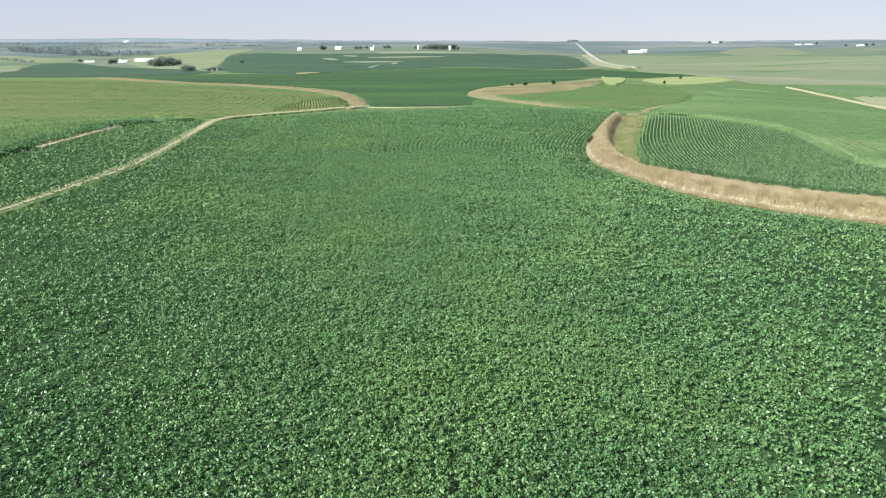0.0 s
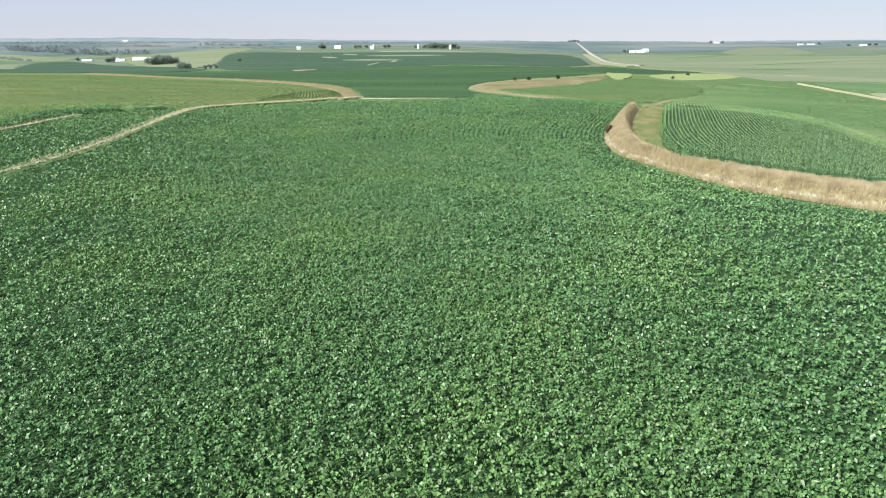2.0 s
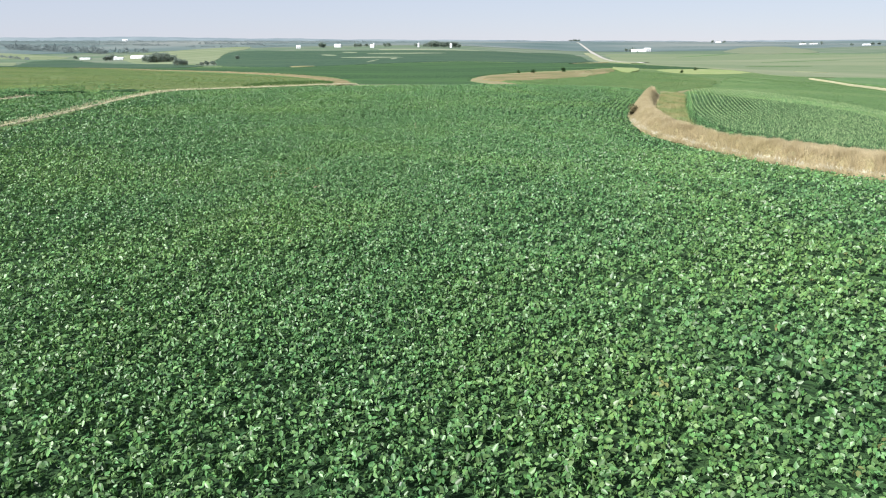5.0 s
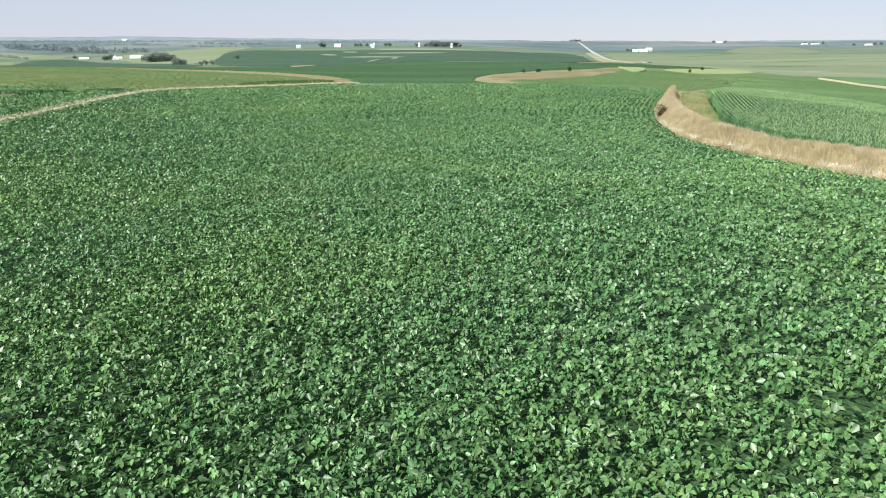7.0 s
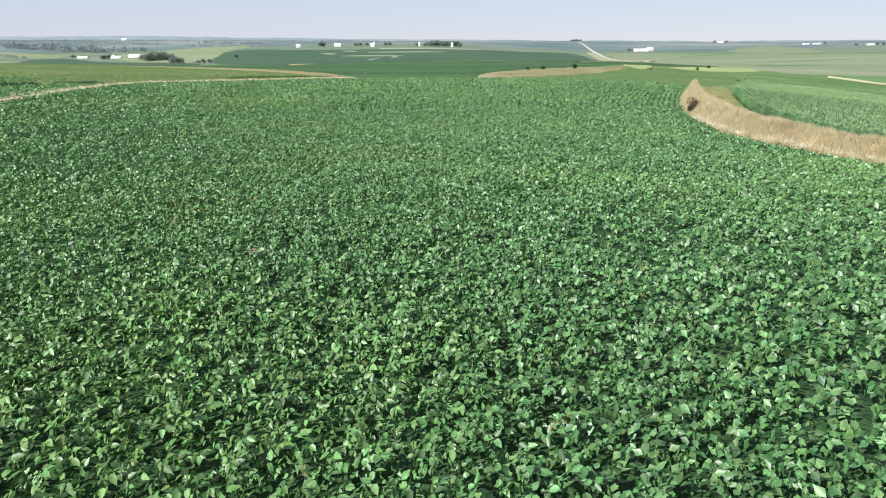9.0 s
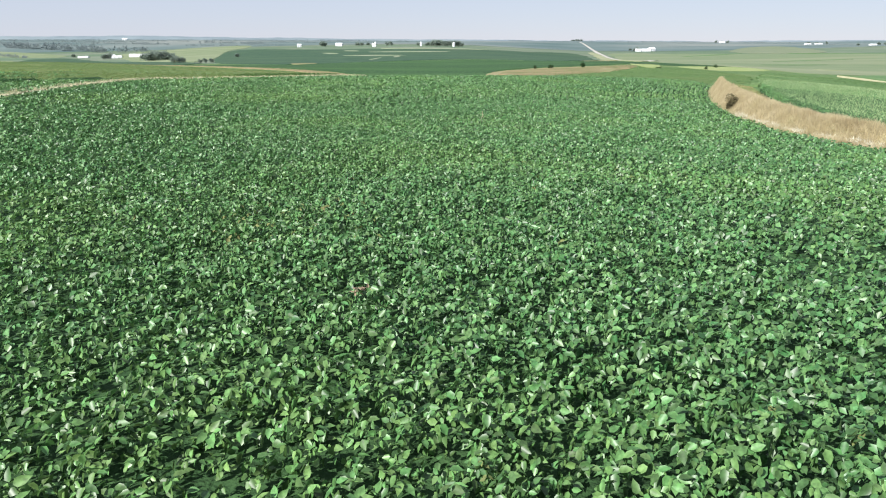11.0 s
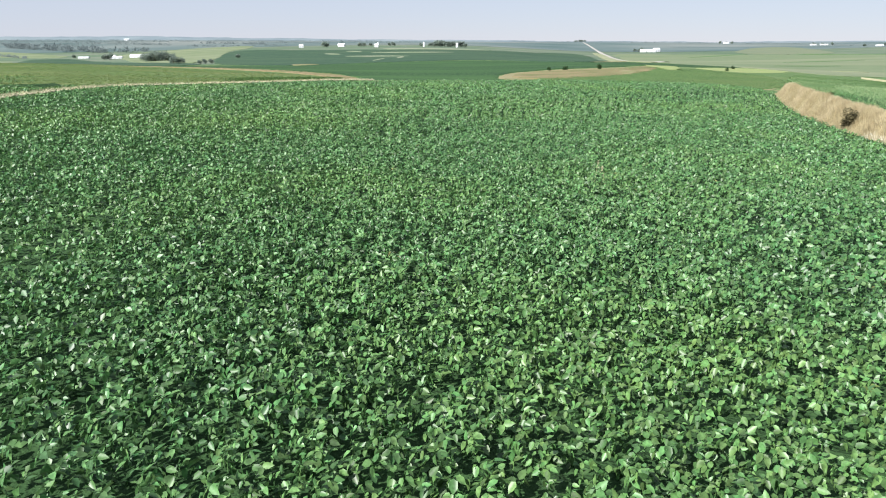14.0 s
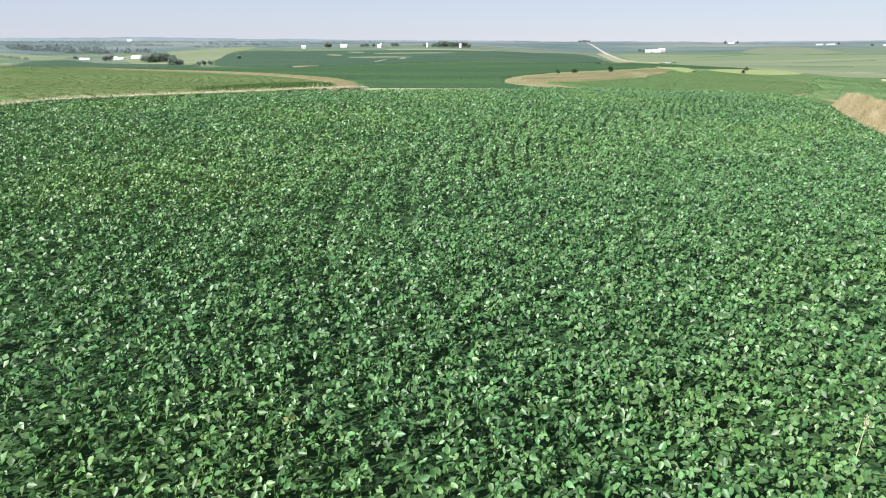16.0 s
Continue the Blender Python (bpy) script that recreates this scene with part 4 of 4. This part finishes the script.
def tufts(name, poly, density, size, mat, seed, label, zone=None, flare=1.0, lift=.12):
    x, y = scatter(poly, density, seed, zone)
    g = np.random.default_rng(seed)
    n = len(x)
    s = size * g.uniform(.75, 1.12, n) * (1 + .35 * waves(x, y, 3, seed))
    v, t = leaves(x, y, land(x, y) + (lift(x, y) - .1 if callable(lift) else lift), s, g.uniform(0, 6.283, n), g.normal(0, .25, n), g.normal(0, .25, n), np.array(TUFT) * (flare, flare, 1), TUFT_TRIS)
    tagged(new(name, big_mesh(name, v, t, mat)), label, "grass", "", "stuff")


tufts("dry_grass", GRASS_TALL, 105, .72, DRY_GRASS, 41, "tall dry tan brome grass on the terrace bank", flare=.9, lift=bank_rise)
TRACK = [(-45.6, 20), (-46.8, 50.9), (-47.9, 62.9), (-46.6, 73.8), (-45.7, 83.2), (-44.7, 95.0), (-46.2, 110.1), (-48.6, 126.1), (-52.4, 151.2), (-55.6, 171.6), (-49.6, 186.7), (-41.2, 195.8), (-30.7, 211.7), (-23.9, 225.3),
         (-22.4, 221.2), (-29.8, 208.3), (-40.2, 192.0), (-48.4, 182.1), (-52.8, 169.5), (-49.9, 150.9), (-46.4, 125.7), (-43.9, 110.0), (-42.5, 95.0), (-43.6, 82.8), (-44.5, 73.9), (-45.5, 62.9), (-44.8, 51.1), (-43.6, 20)]
tufts("straw_grass", TRACK, 9, .35, STRAW, 43, "pale dry straw grass along the narrow track", lift=.65, flare=1.8)
tufts("dry_grass", GRASS_STRIP[4:12] + GRASS_TALL[4:12][::-1], 60, .55, DRY_GRASS, 46, "shorter dry grass along the outer foot of the bank", lift=.2, flare=1.3)
FOOT_LINE = rounded(GRASS_TALL[3:12], 2, closed=False)
x, y = scatter(GRASS_TALL, 60, 45)
x, y = x[y < 133], y[y < 133]
k = (off_line(x, y, FOOT_LINE)[0] < .55) & (waves(x, y, 1.6, 48) > -.1)
x, y = x[k], y[k]
g = np.random.default_rng(45)
v, t = leaves(x, y, land(x, y) + bank_rise(x, y) + .1, .55 * g.uniform(.7, 1.2, len(x)), g.uniform(0, 6.283, len(x)), g.normal(0, .35, len(x)), g.normal(0, .35, len(x)), np.array(TUFT) * (1.6, 1.6, 1), TUFT_TRIS)
tagged(new("straw_edge", big_mesh("straw_edge", v, t, BLEACHED)), "bleached whitish straw along the foot of the bank", "grass", "", "stuff")
tufts("straw_grass", [(-68.1, 117.0), (-68.4, 125.3), (-68.5, 132.2), (-69.5, 143.5), (-68.6, 150.3), (-69.6, 150.3), (-70.4, 143.6), (-69.5, 132.3), (-69.4, 125.3), (-69.1, 117.0)], 9, .5, STRAW, 47, "short pale straw grass at the corn's foot", lift=.7, flare=1.8)
tufts("pale_weeds", [(30, 137), (31.2, 136.8), (31.8, 137.8), (31.2, 138.6), (30.2, 138.2)], 45, .8, STRAW, 44, "pale bleached weeds beside the bush", lift=.1, flare=1.2)
tufts("bank_grass", GRASS_BANK, 14, .55, GREEN_GRASS, 42, "short green and tan grass on the bank", flare=2.2)


# ---- trees and bushes ----
def crown_leaves(g, n, rx, ry, rz, mid, size):
    """Small leaf clumps through an uneven crown made of several lobes."""
    lobes = [(g.uniform(-.55, .55) * rx, g.uniform(-.55, .55) * ry, mid + g.uniform(-.55, .6) * rz, g.uniform(.4, .62)) for _ in range(9)]
    pick = g.integers(0, len(lobes), n)
    c = np.array(lobes)[pick]
    d = g.normal(0, 1, (n, 3))
    d /= np.linalg.norm(d, axis=1)[:, None]
    r = g.uniform(.55, 1.05, n)[:, None] * c[:, 3:4]
    p = c[:, :3] + d * r * (rx, ry, rz)
    s = size * g.uniform(.6, 1.4, n)
    return leaves(p[:, 0], p[:, 1], p[:, 2], s, g.uniform(0, 6.283, n), g.normal(0, .6, n), g.normal(0, .6, n), FLAT_LEAF, FLAT_TRIS)


def limb(bm, a, b, ra, rb):
    a, b = Vector(a), Vector(b)
    q = (b - a).to_track_quat('Z', 'Y').to_matrix().to_4x4()
    r = bmesh.ops.create_cone(bm, segments=7, radius1=ra, radius2=rb, depth=(b - a).length, cap_ends=True)
    bmesh.ops.transform(bm, matrix=Matrix.Translation((a + b) / 2) @ q, verts=r["verts"])


def tree(name, high, wide, n, mat, seed, label, category="tree", bare=.1):
    g = np.random.default_rng(seed)
    root = new(name)
    tagged(root, label, category, "terrace bushes" if category == "bush" else "far farm trees")
    bm = bmesh.new()
    limb(bm, (0, 0, -.5), (0, 0, high * .55), high * .03, high * .016)
    for k in range(6):
        a = k * 1.05 + g.uniform(-.3, .3)
        limb(bm, (0, 0, high * (.2 + .06 * k)), (math.cos(a) * wide * .32, math.sin(a) * wide * .32, high * (.42 + .08 * k)), high * .014, high * .005)
    part("trunk", bm, BARK, root)
    v, t = crown_leaves(g, n, wide * .5, wide * .5, high * (1 - bare) * .5, high * (bare + (1 - bare) * .5), high * .11)
    crown = new("crown", big_mesh("crown", v, t, mat))
    crown.parent = root
    return root


tree_a = tree("tree", 13, 14, 800, TREE_LEAF, 51, "broad green tree beside distant farm buildings, paled for haze", bare=0)
tree_a.matrix_basis = pose(-20, 2090, at(-20, 2090))
WEST_TREES = [(-575, 1440, 1.2), (-569, 1425, 1.5), (-563, 1432, 1.3), (-557, 1425, 1.6), (-551, 1436, 1.4), (-545, 1428, 1.3), (-539, 1440, 1.5), (-566, 1450, 1.6), (-548, 1452, 1.5), (-584, 1445, 1.3), (-531, 1440, 1.3), (-850, 1837, 1.3), (-841, 1845, 1.4), (-332, 925, .8), (-325, 930, .65), (-306, 940, .45), (-300, 942, .55), (-291, 938, .5), (-430, 1180, .3), (-1040, 2060, .8), (-372, 1330, .7)]
RIDGE_TREES = [(-38, 2095, 1.4), (-30, 2080, 1.5), (-20, 2100, 1.5), (-10, 2100, 1.35), (0, 2085, 1.5), (8, 2095, 1.4), (18, 2100, 1.4), (30, 2090, 1.4), (40, 2095, 1.3), (48, 2085, 1.1), (-50, 2100, 1), (-258, 2180, 1), (-245, 2180, .9), (-75, 2110, .8), (-170, 2190, 1), (-158, 2180, 1.1), (-210, 2210, 0.9), (-230, 2220, 0.8), (-365, 2200, 1.3), (-360, 2215, 1.2)]
EAST_TREES = [(655, 2520, 1), (668, 2530, 1.2), (642, 2525, 0.9), (850, 4650, 1.2), (866, 4660, 1.4), (834, 4655, 1.1), (882, 4655, 1.2), (820, 4650, 0.9), (1500, 4020, 1.2), (1570, 4030, 1.3), (1540, 4035, 1.1), (1600, 3210, 1.1), (1640, 3215, 0.9), (1690, 3225, 1), (1520, 2690, 0.9), (1590, 2680, 1), (1620, 2690, 0.9)]
for i, (px, py, s) in enumerate(WEST_TREES + RIDGE_TREES + EAST_TREES):
    t_ = copy_thing(tree_a, pose(px, py, at(px, py), 0, 0, 37 * i))
    t_.matrix_basis = t_.matrix_basis @ Matrix.Diagonal((s, s, s * (.9 + .05 * (i % 5)), 1))


def bush(name, high, wide, n, mat, seed, label, px, py, up=0.0):
    b = tree(name, high, wide, n, mat, seed, label, "bush", -.45)
    b.matrix_basis = pose(px, py, at(px, py, up))
    return b


bush("bush", 1.35, 2.3, 3400, BUSH_LEAF, 61, "dark brown-green weedy bush in the dry grass", 30.2, 138.4, 1.1)
for i, (px, py, h) in enumerate(((40.3, 402, 1.9), (48.2, 405.5, 2.7), (64.5, 409.5, 2.9), (192, 568, 2.6), (145, 459, 2.2))):
    bush("bush", h * .8, h * 1.2, 900, BUSH_DARK, 62 + i, "small dark green bush on a grassy terrace", px, py, .7)


# ---- far woods: bumpy belts of crowns along valleys and ridges ----
def woods(name, belts, seed, label):
    """Belts of many low crowns, each a ragged heap of leafy sprays."""
    g = np.random.default_rng(seed)
    pieces = []
    for line, wide, high in belts:
        p = rounded(line, 2, closed=False)
        long = np.concatenate([[0], np.cumsum(np.hypot(*np.diff(p, axis=0).T))])
        k = int(long[-1] / 3.2)
        s_ = g.uniform(0, long[-1], k)
        body = .6 + .4 * waves(s_, s_ * 0, 120, seed)
        s_ = s_[body > g.uniform(0, .6, k)]
        n = len(s_)
        x = np.interp(s_, long, p[:, 0]) + g.normal(0, 3, n)
        y = np.interp(s_, long, p[:, 1]) + g.uniform(-.5, .5, n) * wide
        h = high * g.uniform(.45, 1.1, n)
        x, y, h = (np.repeat(q, 16) for q in (x, y, h))
        n = len(x)
        up = g.random(n) ** .7
        reach = h * .55 * np.sqrt(np.clip(1.08 - up ** 2, 0, 1)) * np.sqrt(g.random(n))
        way = g.uniform(0, 6.283, n)
        px, py = x + reach * np.cos(way), y + reach * np.sin(way)
        pieces.append(leaves(px, py, land(px, py) + up * h * .82, h * g.uniform(.16, .34, n), g.uniform(0, 6.283, n), g.normal(0, .7, n), g.normal(0, .7, n), FLAT_LEAF, FLAT_TRIS))
    v, t = joined(pieces)
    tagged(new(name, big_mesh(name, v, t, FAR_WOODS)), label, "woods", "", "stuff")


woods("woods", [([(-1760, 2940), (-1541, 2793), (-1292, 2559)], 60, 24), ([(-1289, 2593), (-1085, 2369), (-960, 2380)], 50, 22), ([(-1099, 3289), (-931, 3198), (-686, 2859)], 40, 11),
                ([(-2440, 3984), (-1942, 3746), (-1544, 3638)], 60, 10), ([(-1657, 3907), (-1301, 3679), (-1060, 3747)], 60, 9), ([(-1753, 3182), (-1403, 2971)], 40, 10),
                ([(-1457, 2365), (-1195, 2097)], 30, 9)], 71, "distant woods along a valley, tinted blue-green for haze")
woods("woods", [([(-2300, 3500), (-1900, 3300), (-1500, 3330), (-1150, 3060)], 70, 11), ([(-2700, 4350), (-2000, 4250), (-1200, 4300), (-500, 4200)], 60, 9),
                ([(-1250, 4100), (-800, 3900), (-350, 3950)], 50, 8), ([(-1000, 2850), (-800, 2700), (-560, 2600)], 30, 8), ([(-900, 3500), (-500, 3350), (-150, 3400)], 40, 7)], 73, "far woods on low hills, tinted for haze")
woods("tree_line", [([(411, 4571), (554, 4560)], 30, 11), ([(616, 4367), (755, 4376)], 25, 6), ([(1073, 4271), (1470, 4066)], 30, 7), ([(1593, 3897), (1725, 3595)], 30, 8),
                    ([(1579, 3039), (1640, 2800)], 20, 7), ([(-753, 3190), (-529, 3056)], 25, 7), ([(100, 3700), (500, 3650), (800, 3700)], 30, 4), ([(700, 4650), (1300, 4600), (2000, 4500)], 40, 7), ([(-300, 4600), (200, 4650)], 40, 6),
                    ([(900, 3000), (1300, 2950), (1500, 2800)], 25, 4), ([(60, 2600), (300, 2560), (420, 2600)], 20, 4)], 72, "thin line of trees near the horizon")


# ---- farm buildings ----
def box(bm, x0, x1, y0, y1, z0, z1):
    r = bmesh.ops.create_cube(bm, size=1)
    bmesh.ops.transform(bm, matrix=Matrix.Translation(((x0 + x1) / 2, (y0 + y1) / 2, (z0 + z1) / 2)) @ Matrix.Diagonal((x1 - x0, y1 - y0, z1 - z0, 1)), verts=r["verts"])


def gabled(bm, w, d, h, rise):
    """Walls with gable ends."""
    v = [bm.verts.new(p) for p in ((-w / 2, -d / 2, -1), (w / 2, -d / 2, -1), (w / 2, d / 2, -1), (-w / 2, d / 2, -1), (-w / 2, -d / 2, h), (w / 2, -d / 2, h), (w / 2, d / 2, h), (-w / 2, d / 2, h), (-w / 2, 0, h + rise), (w / 2, 0, h + rise))]
    for f in ((0, 1, 5, 4), (2, 3, 7, 6), (1, 2, 6, 9, 5), (3, 0, 4, 8, 7)):
        bm.faces.new([v[k] for k in f])


def barn(name, w, d, h, rise, roof, doors, label, px, py, turn, category="barn", up=0.0):
    root = tagged(new(name), label, category, "far farm buildings")
    bm = bmesh.new()
    gabled(bm, w, d, h, rise)
    part("wall", bm, WHITE_PAINT, root)
    for side in (-1, 1):
        bm = bmesh.new()
        e = .5
        a = [bm.verts.new(p) for p in ((-w / 2 - e, side * (d / 2 + e), h - rise * e / (d / 2)), (w / 2 + e, side * (d / 2 + e), h - rise * e / (d / 2)), (w / 2 + e, 0, h + rise), (-w / 2 - e, 0, h + rise))]
        b = [bm.verts.new(p.co + Vector((0, 0, .25))) for p in a]
        bm.faces.new(a), bm.faces.new(b[::-1])
        for k in range(4):
            bm.faces.new((a[k], a[(k + 1) % 4], b[(k + 1) % 4], b[k]))
        bmesh.ops.recalc_face_normals(bm, faces=bm.faces)
        part("roof", bm, roof, root)
    for k in range(doors):
        bm = bmesh.new()
        c = -w / 2 + w * (k + .5) / doors
        box(bm, c - w / doors * .22, c + w / doors * .22, -d / 2 - .15, -d / 2 - .02, 0, h * .75)
        part("door", bm, DARK_DOOR, root)
    root.matrix_basis = pose(px, py, at(px, py, up), 0, 0, turn)
    return root


barn("livestock_barn", 54, 14, 5, 3, GREY_ROOF, 6, "long white metal livestock barn with grey roof", -800, 1935, -4)
barn("livestock_barn", 34, 12, 4, 2.5, GREY_ROOF, 3, "white metal barn beside the long barn", -862, 1925, 8)
barn("machine_shed", 26, 13, 5, 3, GREY_ROOF, 2, "small white metal machine shed", -905, 1990, 5)
barn("machine_shed", 28, 10, 3.2, 1.6, GREY_ROOF, 3, "white roofed shed further down the valley", -997, 2030, 0)
barn("farm_house", 12, 9, 5, 3.5, GREY_ROOF, 2, "white farm house on the ridge", -437, 2217, 15, "house", 1)
barn("barn", 20, 11, 5, 3.5, GREY_ROOF, 2, "white barn among ridge trees", -318, 2227, -10, "barn", 1)
barn("barn", 10, 8, 5, 3, GREY_ROOF, 1, "small white barn beside trees", -193, 2018, 0, "barn", 1)
barn("barn", 30, 14, 5, 3, WHITE_PAINT, 3, "bright white barns below the gravel road", 690, 2504, 0, "barn", 1)
barn("barn", 22, 12, 8, 4, WHITE_PAINT, 2, "tall white barn beside the gravel road", 712, 2515, 20, "barn", 1)
barn("barn", 18, 10, 5, 3, WHITE_PAINT, 2, "white barn beside trees below the road", 662, 2500, -10, "barn", 1)
barn("barn", 26, 12, 3.2, 2.2, GREY_ROOF, 2, "white barn on the far ridge", 1590, 3193, 10, "barn", 1)
barn("barn", 32, 12, 2.8, 1.8, WHITE_PAINT, 2, "long white shed on the far ridge", 1640, 3200, 0, "barn", 1)
barn("barn", 28, 14, 5, 3, GREY_ROOF, 2, "pale barn far off by the horizon", 1534, 4019, 0, "barn", 1)
barn("barn", 24, 12, 3, 2, GREY_ROOF, 2, "white shed near the horizon trees", 1565, 2675, 0, "barn", 1)
barn("barn", 30, 12, 6, 4, WHITE_PAINT, 2, "white buildings on a distant hill", -1900, 4350, 0, "barn", 1)


def silo(px, py, high, wide, label):
    root = tagged(new("silo"), label, "silo", "ridge silos")
    bm = bmesh.new()
    bmesh.ops.create_cone(bm, segments=24, radius1=wide / 2, radius2=wide / 2, depth=high + 1, cap_ends=True)
    bmesh.ops.translate(bm, verts=bm.verts, vec=(0, 0, high / 2 - .5))
    part("drum", bm, WHITE_PAINT, root)
    bm = bmesh.new()
    bmesh.ops.create_cone(bm, segments=24, radius1=wide / 2 + .3, radius2=.6, depth=wide * .3, cap_ends=True)
    bmesh.ops.translate(bm, verts=bm.verts, vec=(0, 0, high + wide * .15))
    part("roof", bm, GREY_ROOF, root)
    root.matrix_basis = pose(px, py, at(px, py, .5))


silo(26, 2060, 10, 7, "white grain silo before dark trees")
silo(-66, 2080, 10, 6, "white grain silo beside ridge trees")
silo(-205, 2190, 9, 6, "white grain bin on the ridge")
